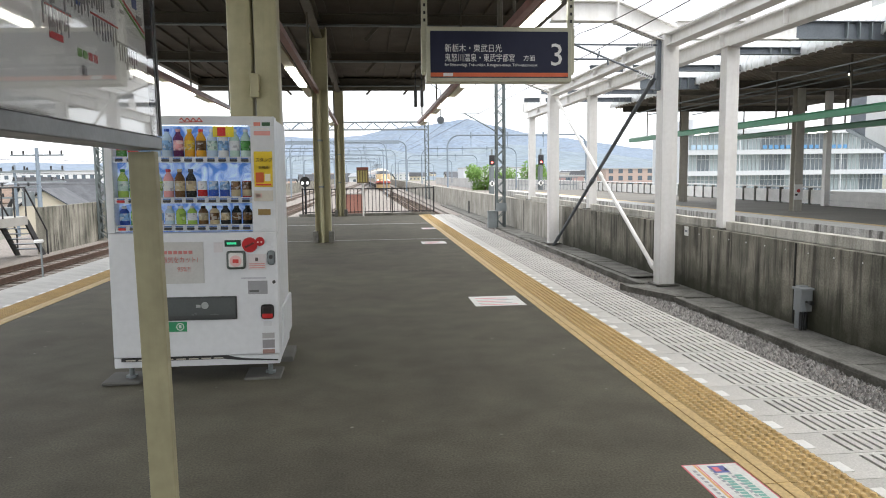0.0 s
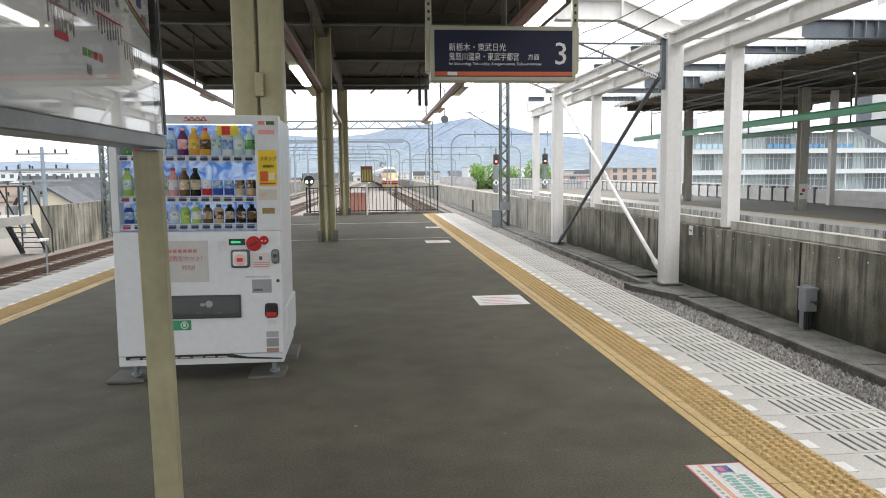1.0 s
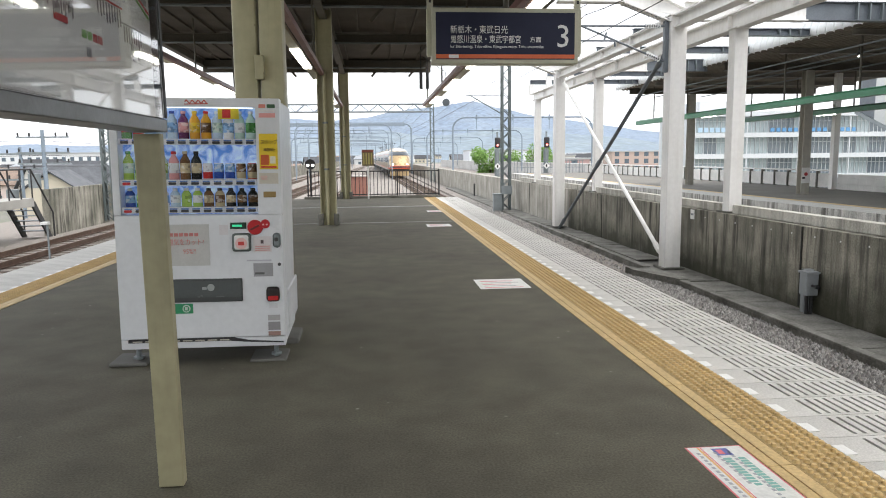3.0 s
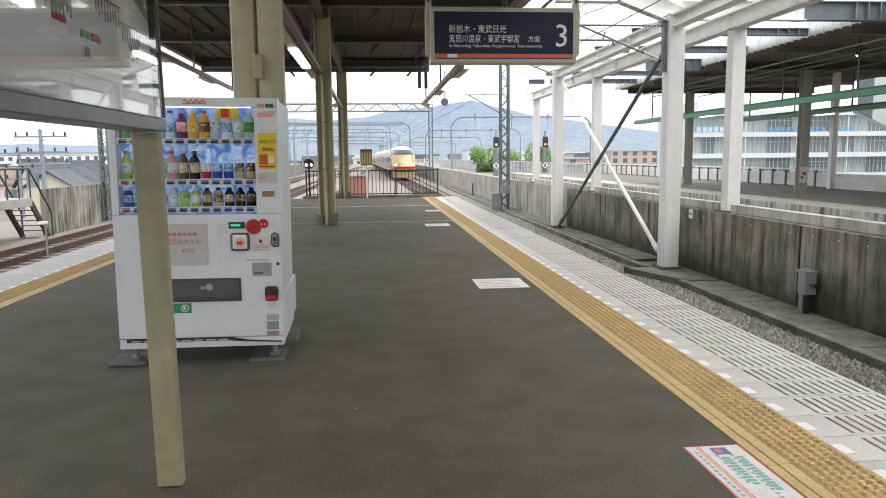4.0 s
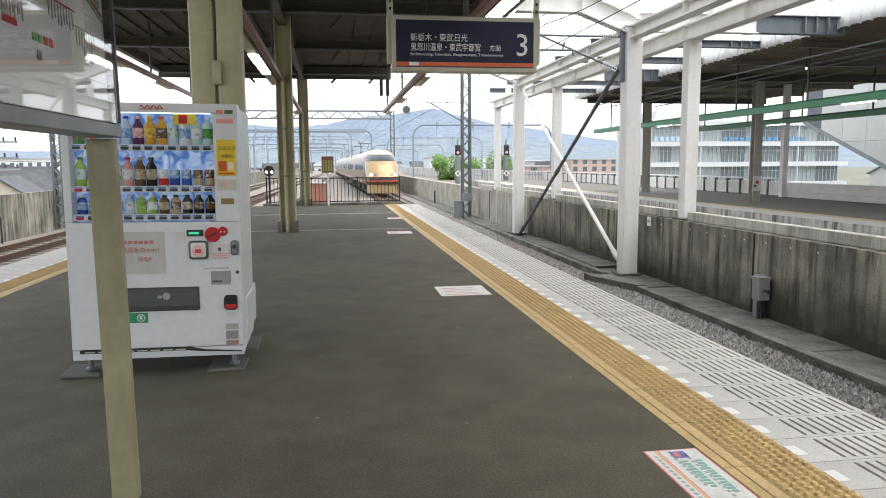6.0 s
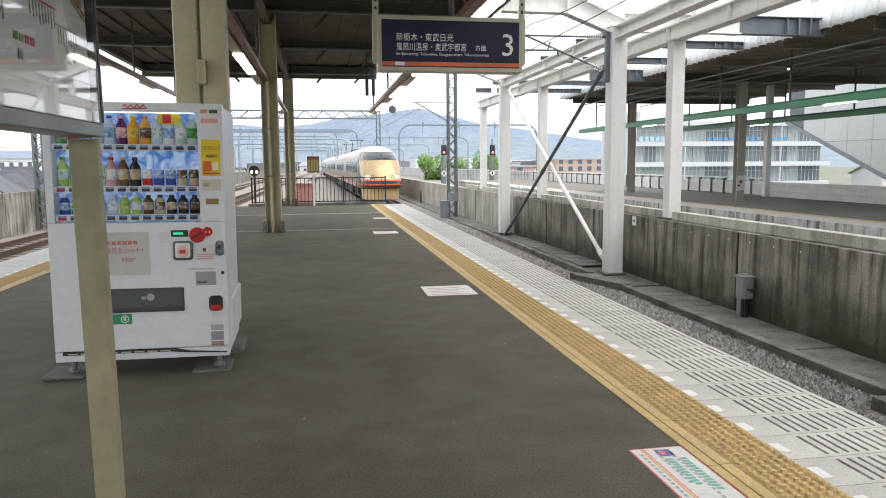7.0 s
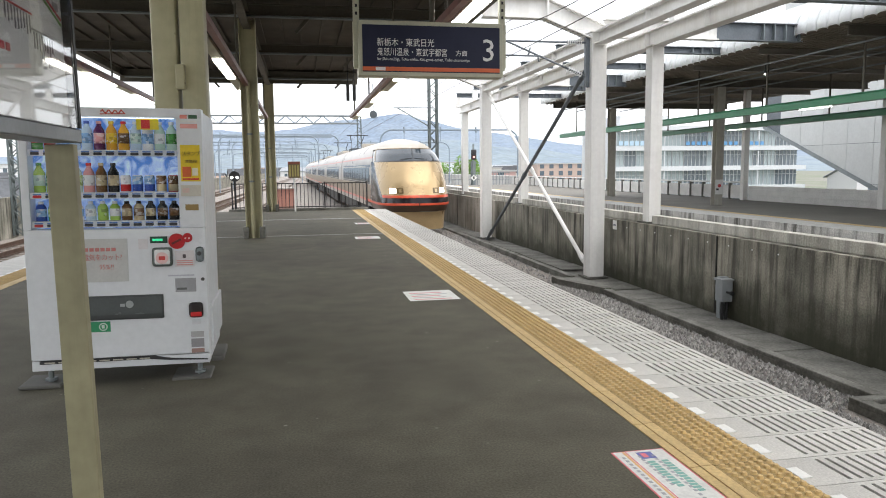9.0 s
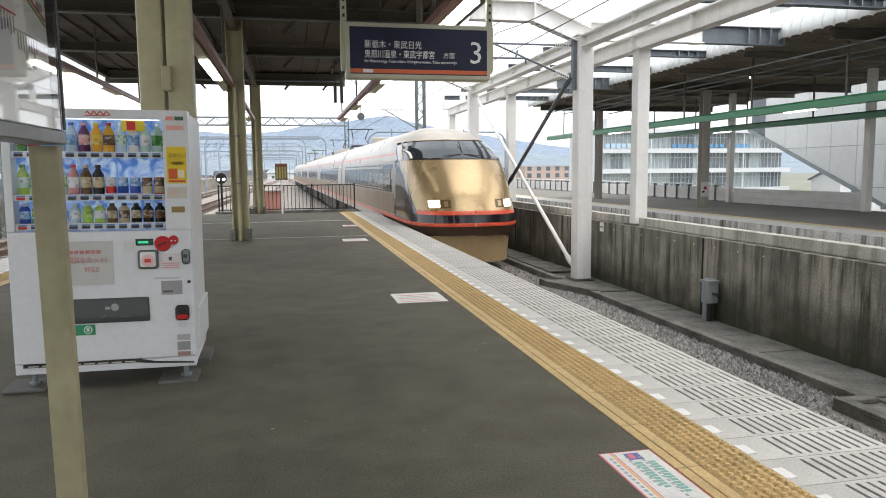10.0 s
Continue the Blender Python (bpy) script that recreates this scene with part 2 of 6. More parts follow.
def structure():
    bm = B()
    box(bm, -2500, 2500, -600, 3000, -7.4, -7.0)
    solo("ground", bm, GROUND, "flat built-up plain stretching to the mountains", "ground", "structure")
    bm = B()
    box(bm, -17, 30, -30, 330, -7.2, BED)
    solo("viaduct_deck", bm, BALLAST, "raised concrete deck carrying the tracks", "deck", "structure")
    bm = B()
    box(bm, EDGE_L + 1.15, 1.95, -14, END, BED, 0)
    solo("platform_floor", bm, ASPHALT, "dark worn asphalt platform surface", "platform", "structure")
    for nm, a, b in (("platform_edge_right", 1.95, EDGE - 0.06), ("platform_edge_left", EDGE_L + 0.05, EDGE_L + 1.15)):
        bm = B()
        box(bm, a + 0.002, b - 0.002, -14, END, BED, -0.03)
        solo(nm, bm, CONCRETE, "concrete platform edge below the paving slabs", "platform", "structure")
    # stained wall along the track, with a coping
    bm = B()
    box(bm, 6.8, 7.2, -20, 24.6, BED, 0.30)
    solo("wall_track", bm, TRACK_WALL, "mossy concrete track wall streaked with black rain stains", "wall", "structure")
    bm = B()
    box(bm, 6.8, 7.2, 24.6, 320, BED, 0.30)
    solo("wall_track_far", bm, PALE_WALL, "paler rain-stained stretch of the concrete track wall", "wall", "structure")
    bm = B()
    for a, b in ((-20, 4.85), (5.35, 13.38), (13.86, 22.05), (22.55, 30.45), (30.95, 34.0)):
        box(bm, 6.97, 7.16, a, b, 0.304, 0.47, 0.008)
    solo("wall_coping", bm, mat("weathered_coping", (0.55, 0.53, 0.48), 0.85, var=0.25, scale=1.4, fine=40, bump=0.3, second=(0.40, 0.38, 0.33), streak=0.5, streak_colour=(0.10, 0.095, 0.08)), "pale concrete ledge on top of the track wall", "ledge", "structure")
    # kerb channel at the foot of the wall
    bm = B()
    box(bm, 5.95, 6.797, 6.41, 13.4, BED, -1.055)
    box(bm, 5.65, 6.797, -15, 6.41, BED, -1.055)
    box(bm, 5.92, 6.797, 15.2, 26, BED, -1.045)
    prism(bm, [(5.5, 15.2), (5.5, 14.75), (5.98, 13.4), (6.797, 13.4), (6.797, 15.2)], "z", BED, -1.02)
    box(bm, 6.0, 6.797, 26, 60, BED, -1.06)
    box(bm, 5.95, 6.1, 6.41, 13.4, -1.056, -1.0, 0.012)
    box(bm, 5.65, 5.8, -15, 6.26, -1.056, -1.0, 0.012)
    box(bm, 5.65, 6.1, 6.26, 6.41, -1.056, -1.0, 0.012)
    box(bm, 5.92, 6.07, 15.2, 26, -1.046, -0.995, 0.012)
    prism(bm, [(5.5, 15.2), (5.5, 14.75), (5.98, 13.4), (6.12, 13.4), (5.65, 14.8), (5.65, 15.2)], "z", -1.021, -0.985)
    kb = solo("kerb", bm, KERB, "low dark concrete drain kerb at the wall's foot", "kerb", "structure")
    rnd = random.Random(5)
    bm = B()
    box(bm, 0, 0.66, 0, 0.97, -0.03, 0, 0.01)
    me = mesh(bm, "cover_slab", KERB)
    for i in range(24):
        y = 3.4 + i * 0.985
        if 13.2 < y + 0.5 < 16.2 or 23.3 < y + 0.5 < 25.2:
            continue
        o = new("cover_slab", me)
        o.parent = kb
        o.location = (6.125, y, (-1.018 if y < 14 else -0.998) + rnd.uniform(-0.008, 0.008))
        o.rotation_euler = (rnd.uniform(-0.006, 0.006), rnd.uniform(-0.012, 0.012), 0)
    bm = B()
    box(bm, EDGE, 6.79, -20, 320, -1.6, BED + 0.015)
    solo("ballast_bed", bm, BALLAST, "grey crushed stone ballast between the rails", "ballast", "structure")
    bm = B()
    box(bm, 5.35, 6.2, -15, 300, -1.55, -1.14)
    solo("ballast_shoulder", bm, BALLAST, "raised grey gravel shoulder beside the rails", "ballast", "structure")
    # second platform beyond the wall
    bm = B()
    box(bm, 11.9, 19.0, -25, 62, BED, 0)
    solo("far_platform", bm, mat("worn_far_asphalt", (0.185, 0.172, 0.15), 0.85, var=0.3, scale=0.5, fine=30, bump=0.2, second=(0.15, 0.14, 0.12)), "asphalt surface of the neighbouring platform", "platform", "structure")


    # Unseen wall added behind the camera; it keeps light off faces turned this way.
    bm = B()
    box(bm, -5.8, 3.0, -14.2, -14.0, BED, 5.0)
    solo("wall_south", bm, mat("unseen_wall_grey", (0.30, 0.29, 0.26), 0.8, var=0.1, scale=0.8, fine=20, bump=0.1), "plain unseen wall added behind the camera to block light", "wall", "structure")


structure()


def roof():
    bm = B()
    box(bm, -5.8, 3.8, -14, 19.5, 4.9, 5.0)
    box(bm, -5.8, 2.1, 19.5, 26.0, 4.9, 5.0)
    solo("ceiling", bm, ROOF, "dark ribbed steel deck of the platform roof", "roof", "structure")


roof()


def text(words, size, m, material, parent, name="lettering", align="LEFT", squash=1.0):
    """Raised lettering in the built-in font, lying in the local x-y plane of m."""
    cu = bpy.data.curves.new(name, "FONT")
    cu.body, cu.size, cu.align_x, cu.extrude, cu.resolution_u = words, size, align, 0.0015, 2
    tmp = new("tmp", cu)
    bpy.context.view_layer.update()
    me = bpy.data.meshes.new_from_object(tmp.evaluated_get(bpy.context.evaluated_depsgraph_get()))
    bpy.data.objects.remove(tmp)
    bpy.data.curves.remove(cu)
    me.transform(m @ Matrix.Diagonal((squash, 1, 1, 1)))
    me.materials.clear()
    me.materials.append(material)
    ob = new(name, me)
    ob.parent = parent
    return ob


# ---- platform roof: deck ribs, girders, posts, light strips ----
ROOF_GRP, POST_GRP, LIGHT_GRP = "roof girders", "roof posts", "light strips"


def roof_beams():
    bm = B()
    for i in range(20):
        x = -5.7 + i * 0.485
        box(bm, x, x + 0.06, -14, 19.5 if x > 2.0 else 26.0, 4.84, 4.899)
    solo("deck_ribs", bm, ROOF, "brown folded ribs under the roof deck", "roof ribs", "structure")
    ys = [-9, -4, 1, 5.9, 10.9, 15.6, 20.4, 25.85]
    for y in ys:
        g = thing("roof_girder", pose(0, y, 4.65), "dark brown steel girder under the platform roof", "girder", ROOF_GRP)
        right = 3.8 if y < 19 else 2.1
        bm = B()
        ibeam(bm, (-5.8, 0, 0.08), (right, 0, 0.08), 0.16, 0.22, 0.018)
        part("beam", bm, BEAM, g)
        for x in (-4.6, -2.9, 0.3, 1.6):
            bm = B()
            bar(bm, (x, -0.02, -0.03), (x + (0.3 if x < -1 else -0.3), -0.02, -0.36), 0.07, 0.05, (0, 1, 0))
            part("stub", bm, BEAM, g)
        bm = B()
        rod(bm, (-5.6, -0.05, -0.06), (right - 0.2, -0.05, -0.06), 0.028, 8)
        part("conduit", bm, GALV, g)
    for x, y1, z in ((-5.75, 26, 4.78), (-1.0, 26, 4.55), (3.72, 19.5, 4.78)):
        bm = B()
        ibeam(bm, (x, -14, z), (x, y1, z), 0.16, 0.3, 0.018)
        solo("roof_beam", bm, BEAM, "long dark steel beam under the roof deck", "beam", group="long roof beams")
    bm = B()
    box(bm, -5.8, 2.1, 26.0, 26.04, 4.45, 5.05)
    box(bm, 2.1, 3.8, 19.5, 19.54, 4.6, 5.05)
    solo("roof_fascia", bm, BEAM, "brown fascia closing the end of the roof", "fascia", "structure")


def post():
    """A square post of two channel sections with pipe, base block and collar."""
    p = thing("roof_post", pose(-1.0, 15.95, 0), "cream-painted steel roof post with a pipe and base block", "post", POST_GRP)
    bm = B()
    for s in (-1, 1):
        box(bm, s * 0.16 - 0.012, s * 0.16 + 0.012, -0.14, 0.14, 0, 4.6, 0.003)
    box(bm, -0.16, 0.16, -0.012, 0.012, 0, 4.6)
    part("shaft", bm, CREAM, p)
    bm = B()
    rod(bm, (-0.02, -0.09, 0), (-0.02, -0.09, 3.3), 0.045, 12)
    part("drain_pipe", bm, CREAM, p, smooth=True)
    for s in (-1, 1):
        bm = B()
        box(bm, s * 0.17 - 0.055, s * 0.17 + 0.055, -0.2, 0.2, 0, 0.25, 0.01)
        part("base_block", bm, KERB, p)
    for z in (1.2, 2.2):
        bm = B()
        rod(bm, (-0.02, -0.09, z), (-0.02, -0.09, z + 0.04), 0.06, 12)
        part("pipe_clamp", bm, GALV, p)
    return p


def big_post():
    p = thing("roof_post", pose(-1.0, 6.75, 0), "pair of cream-painted round-edged roof posts behind the drinks machine", "post", POST_GRP)
    for x in (-0.11, 0.12):
        bm = B()
        box(bm, x - 0.105, x + 0.105, -0.12, 0.12, 0, 4.6, 0.03)
        part("shaft", bm, CREAM, p, smooth=True)
    bm = B()
    box(bm, -0.02, 0.06, -0.19, -0.12, 2.15, 2.36, 0.01)
    part("switch_box", bm, CREAM, p)
    return p


def light_strip(x, y0, y1, z, tubes, side):
    """A red-brown cable trough with fluorescent lamps hung along its side."""
    s = thing("light_strip", pose(x, 0, z), "red-brown cable trough with white fluorescent lamps", "strip light", LIGHT_GRP)
    bm = B()
    prism(bm, [(side * 0.02, -0.03), (side * 0.11, -0.03), (side * 0.11, 0.06), (side * 0.08, 0.09), (side * 0.02, 0.09)], "y", y0, y1)
    part("trough", bm, BROWN, s)
    y = -6.55
    while y < y1 - 2.4:
        bm = B()
        prism(bm, [(-0.13 * side - 0.09, 0.0), (-0.13 * side + 0.09, 0.0), (-0.13 * side + 0.05, 0.08), (-0.13 * side - 0.05, 0.08)], "y", y, y + 2.5)
        h = part("lamp_housing", bm, WHITE, s)
        for dy in (0.02, 1.26):
            bm = B()
            box(bm, -0.13 * side - 0.08, -0.13 * side + 0.08, y + dy, y + dy + 1.2, -0.035, -0.002, 0.012)
            part("diffuser", bm, TUBE, h)
        bm = B()
        box(bm, -0.13 * side - 0.08, -0.13 * side + 0.08, y + 2.52, y + 4.68, 0.0, 0.05)
        part("cover_plate", bm, CREAM, s)
        y += 4.7
    yy = y0 + 1
    while yy < y1:
        bm = B()
        rod(bm, (side * 0.08, yy, 0.09), (side * 0.08, yy, 4.91 - z), 0.022, 6)
        part("hanger", bm, BEAM, s)
        yy += 4.9
    return s


roof_beams()
_p = post()
copy_thing(_p, pose(-1.0, 26.15, 0))
big_post()
light_strip(-1.12, -12, 25.6, 3.25, "all", 1)
light_strip(1.85, -12, 25.2, 3.25, "all", -1)
light_strip(-4.35, -12, 25.6, 3.60, "all", 1)


# ---- hanging direction sign ----
def direction_sign():
    s = thing("direction_sign", pose(1.37, 7.5, 2.395), "navy blue hanging platform sign with white lettering and orange stripe", "sign", "")
    navy = mat("navy_panel", (0.010, 0.014, 0.048), 0.6, var=0.08, bump=0)
    orange = mat("orange_stripe", (0.75, 0.16, 0.06), 0.5, var=0.05, bump=0)
    ivory = mat("ivory_frame", (0.55, 0.54, 0.42), 0.4, var=0.08, bump=0)
    letters = mat("white_letters", (0.9, 0.9, 0.9), 0.5, var=0.02, bump=0)
    w, h = 1.51, 0.55
    bm = B()
    box(bm, -w / 2, w / 2, -0.10, 0.10, 0, h, 0.008)
    part("case", bm, ivory, s)
    boxpart("panel", (-w / 2 + 0.04, w / 2 - 0.04, -0.104, -0.095, 0.04, h - 0.045), navy, s)
    boxpart("stripe", (-w / 2 + 0.04, w / 2 - 0.04, -0.108, -0.1, 0.05, 0.09), orange, s)
    boxpart("badge", (-w / 2 + 0.17, -w / 2 + 0.27, -0.11, -0.1, 0.053, 0.087), letters, s)
    text("新栃木・東武日光", 0.086, pose(-0.57, -0.106, 0.303, 90), letters, s, squash=0.86)
    text("鬼怒川温泉・東武宇都宮", 0.086, pose(-0.57, -0.106, 0.208, 90), letters, s, squash=0.77)
    text("方面", 0.062, pose(0.245, -0.106, 0.215, 90), letters, s)
    text("for Shin-tochigi, Tobu-nikko, Kinugawa-onsen, Tobu-utsunomiya", 0.041, pose(-0.57, -0.106, 0.155, 90), letters, s, squash=0.9)
    text("3", 0.32, pose(0.515, -0.106, 0.165, 90), letters, s, "numeral")
    for x in (-w / 2 - 0.01, w / 2 + 0.01):
        bm = B()
        box(bm, x - 0.03, x + 0.03, -0.03, 0.03, 0.08, 2.45)
        box(bm, x - 0.034, x + 0.034, -0.05, 0.05, 0.1, h)
        part("hanger", bm, ivory, s)
        bm = B()
        for i in range(22):
            z = h + 0.06 + i * 0.075
            box(bm, x - 0.011, x + 0.011, -0.034, -0.03, z, z + 0.03)
        part("slot_row", bm, DARK, s)
    bm = B()
    rod(bm, (0.02, 0, h), (0.02, 0, 2.45), 0.03, 8)
    part("hanger", bm, BEAM, s)


direction_sign()


# ---- line map board on its posts, facing the track ----
def map_board():
    s = thing("map_board", pose(-0.93, 3.13, 0, 0, -0.55, 0), "framed railway line map under glass on cream posts", "notice board")
    paper = mat("map_paper", (0.88, 0.875, 0.87), 0.7, var=0.04, bump=0)
    red, blue, grey = (mat(n, c, 0.6, var=0.03, bump=0) for n, c in (("map_red", (0.6, 0.05, 0.05)), ("map_blue", (0.08, 0.12, 0.35)), ("map_grey", (0.36, 0.35, 0.36))))
    green = mat("map_green", (0.2, 0.42, 0.1), 0.6, var=0.03, bump=0)
    frame_m = mat("board_frame", (0.16, 0.165, 0.17), 0.35, 0.6, var=0.1)
    for y in (0.0, -2.3):
        bm = B()
        box(bm, -0.052, 0.056, y, y + 0.06, 0.006, 1.562, 0.005)
        part("post", bm, SHADED_CREAM, s)
    bd = new("board")
    bd.parent = s
    boxpart("bottom_rail", (-0.06, 0.075, -2.4, 0.06, 1.568, 1.622), frame_m, bd, 0.004)
    boxpart("top_rail", (-0.06, 0.075, -2.4, 0.06, 2.6, 2.66), frame_m, bd)
    boxpart("end_stile", (-0.06, 0.077, 0.035, 0.06, 1.626, 2.6), DARK, bd)
    boxpart("inner_stile", (0.045, 0.068, -1.36, -1.335, 1.626, 2.6), DARK, bd)
    boxpart("backing", (-0.058, 0.035, -2.38, 0.033, 1.63, 2.59), paper, bd)
    rnd = random.Random(4)

    def mark(nm, y0, y1, z0, z1, m):
        boxpart(nm, (0.036, 0.039, y0, y1, z0, z1), m, bd)
    for yc, zc in ((-1.15, 2.16), (-0.98, 2.23), (-0.78, 2.05), (-0.55, 2.0), (-0.3, 1.95), (-0.9, 1.95), (-0.62, 2.25), (-0.25, 2.25), (-1.75, 2.1), (-1.9, 1.9)):
        n = rnd.randint(6, 10)
        mark("map_line", yc - 0.02, yc + n * 0.027, zc, zc + 0.006, red if rnd.random() < 0.6 else grey)
        for k in range(n):
            mark("map_tick", yc + k * 0.027, yc + k * 0.027 + 0.0045, zc - rnd.uniform(0.05, 0.075), zc - 0.004, grey)
    for yc, zc, w, h, m in ((-0.98, 2.14, 0.17, 0.032, red), (-0.72, 2.16, 0.08, 0.016, red), (-1.12, 1.94, 0.12, 0.018, red), (-0.9, 1.86, 0.09, 0.02, red), (-0.42, 2.2, 0.16, 0.022, blue), (-1.2, 2.28, 0.1, 0.018, red), (-1.5, 2.1, 0.08, 0.05, blue), (-1.5, 1.78, 0.08, 0.05, blue), (-0.12, 2.12, 0.05, 0.05, blue)):
        mark("map_label", yc, yc + w, zc, zc + h, m)
    for k in range(60):
        y, z = rnd.uniform(-2.2, -0.05), rnd.uniform(1.78, 2.5)
        mark("map_text", y, y + rnd.uniform(0.02, 0.06), z, z + rnd.choice((0.008, 0.012, 0.03)), rnd.choice((grey, grey, grey, blue)))
    for k in range(14):
        yc, zc = rnd.uniform(-2.1, -0.3), rnd.uniform(1.95, 2.5)
        for q in range(rnd.randint(5, 9)):
            mark("map_tick", yc + q * 0.022, yc + q * 0.022 + 0.005, zc - rnd.uniform(0.03, 0.06), zc, grey)
        mark("map_line", yc - 0.01, yc + 0.2, zc, zc + 0.005, rnd.choice((red, grey, grey)))
    for a, b, m in (((-0.62, 2.24), (0.015, 2.045), red), ((-0.62, 2.225), (0.015, 2.025), green), ((-0.7, 2.1), (-0.58, 2.3), grey), ((-0.95, 2.05), (-0.85, 1.93), grey), ((-0.78, 2.12), (-0.78, 1.9), grey), ((-1.28, 2.2), (-1.28, 1.95), grey)):
        bm = B()
        bar(bm, (0.038, *a), (0.038, *b), 0.008, 0.003, (1, 0, 0))
        part("map_line", bm, m, bd)
    for i in range(4):
        mark("map_key", -0.7 + i * 0.045, -0.67 + i * 0.045, 1.84, 1.865, green if i < 2 else red)
    g = boxpart("glazing", (0.066, 0.071, -2.38, 0.035, 1.625, 2.6), glass("board_glass"), bd)
    g.visible_shadow = False


map_board()


# ---- paving along both edges ----
def slab_mesh():
    """Edge slab 0.72 wide with sunk slits that run along the platform."""
    bm = B()
    w, l = 0.788, 0.293
    slits = [0.215 + 0.0575 * i for i in range(10)]
    box(bm, 0, w, 0, l, -0.045, -0.012, mi=1)
    for f in bm.faces:
        f.material_index = 1
    n0 = len(bm.faces)
    xs = [0] + slits + [w]
    for i in range(len(xs) - 1):
        box(bm, xs[i] + (0.021 if i else 0), xs[i + 1], 0.028, l - 0.028, -0.012, 0)
    box(bm, 0, w, 0, 0.028, -0.012, 0)
    box(bm, 0, w, l - 0.028, l, -0.012, 0)
    return mesh(bm, "edge_slab", [SLAB, GROOVE])


PLATE = 0.44
# Darker yellow paints the dots' shadows onto the plate between them.
SHADED_YELLOW = mat("shaded_yellow", (0.44, 0.315, 0.135), 0.75, var=0.3, scale=5, fine=50, bump=0.2, second=(0.33, 0.24, 0.11), per_object=0.08)


def tactile_mesh(length=0.590):
    bm = B()
    box(bm, 0.0, 0.052, 0, length, -0.03, 0.006)
    box(bm, 0.052, 0.059, 0, length, -0.03, 0.0015)
    box(bm, 0.059, 0.121, 0, length, -0.03, 0.008)
    box(bm, 0.121, 0.129, 0, length, -0.03, 0.0015)
    box(bm, 0.129, PLATE - 0.004, 0, length, -0.03, 0.004)
    for f in bm.faces:
        x = f.calc_center_median().x
        f.material_index = 2 if 0.0525 < x < 0.0585 or 0.1215 < x < 0.1285 else 1 if x > 0.1285 else 0
    for i in range(6):
        for j in range(12):
            bmesh.ops.create_cone(bm, cap_ends=True, segments=10, radius1=0.0175, radius2=0.0115, depth=0.014, matrix=Matrix.Translation((0.157 + i * 0.0505, 0.025 + j * 0.0492, 0.011)))
    # The third material makes the sunk groove floors darker than the bars.
    return mesh(bm, "tactile_plate", [YELLOW, SHADED_YELLOW, mat("dark_groove_floor", (0.10, 0.075, 0.04), 0.9, var=0.2)])


def dash_mesh():
    bm = B()
    box(bm, 0.003, 0.064, 0.08, 0.195, 0.0005, 0.004)
    return mesh(bm, "edge_mark", WHITE)


def paving():
    slab, plate, dash = slab_mesh(), tactile_mesh(), dash_mesh()
    bm = B()
    box(bm, 0, 0.715, 0, 0.294, -0.045, 0, 0.003)
    flat = mesh(bm, "plain_edge_slab", SLAB)
    right, left = bpy.data.objects["platform_edge_right"], bpy.data.objects["platform_edge_left"]
    for par, mir, x0, ya, yb in ((right, 1, 2.24, 0.635, END), (left, -1, EDGE_L + 1.15 - 0.302, 6.4, END)):
        n = int((yb - ya) / 0.2985)
        for k in range(n):
            y = ya + k * 0.2985
            for me, nm in ((slab if mir == 1 else flat, "edge_slab"), (dash, "edge_mark")):
                o = new(nm, me)
                o.parent = par
                o.location = (x0, y if mir == 1 else y + 0.2985, 0)
                o.rotation_euler = (0, 0, 0 if mir == 1 else math.pi)
            if k % 2 == 0:
                o = new("tactile_plate", plate)
                o.parent = par
                o.location = (x0 - PLATE * mir, y if mir == 1 else y + 0.597, 0)
                o.rotation_euler = (0, 0, 0 if mir == 1 else math.pi)


paving()


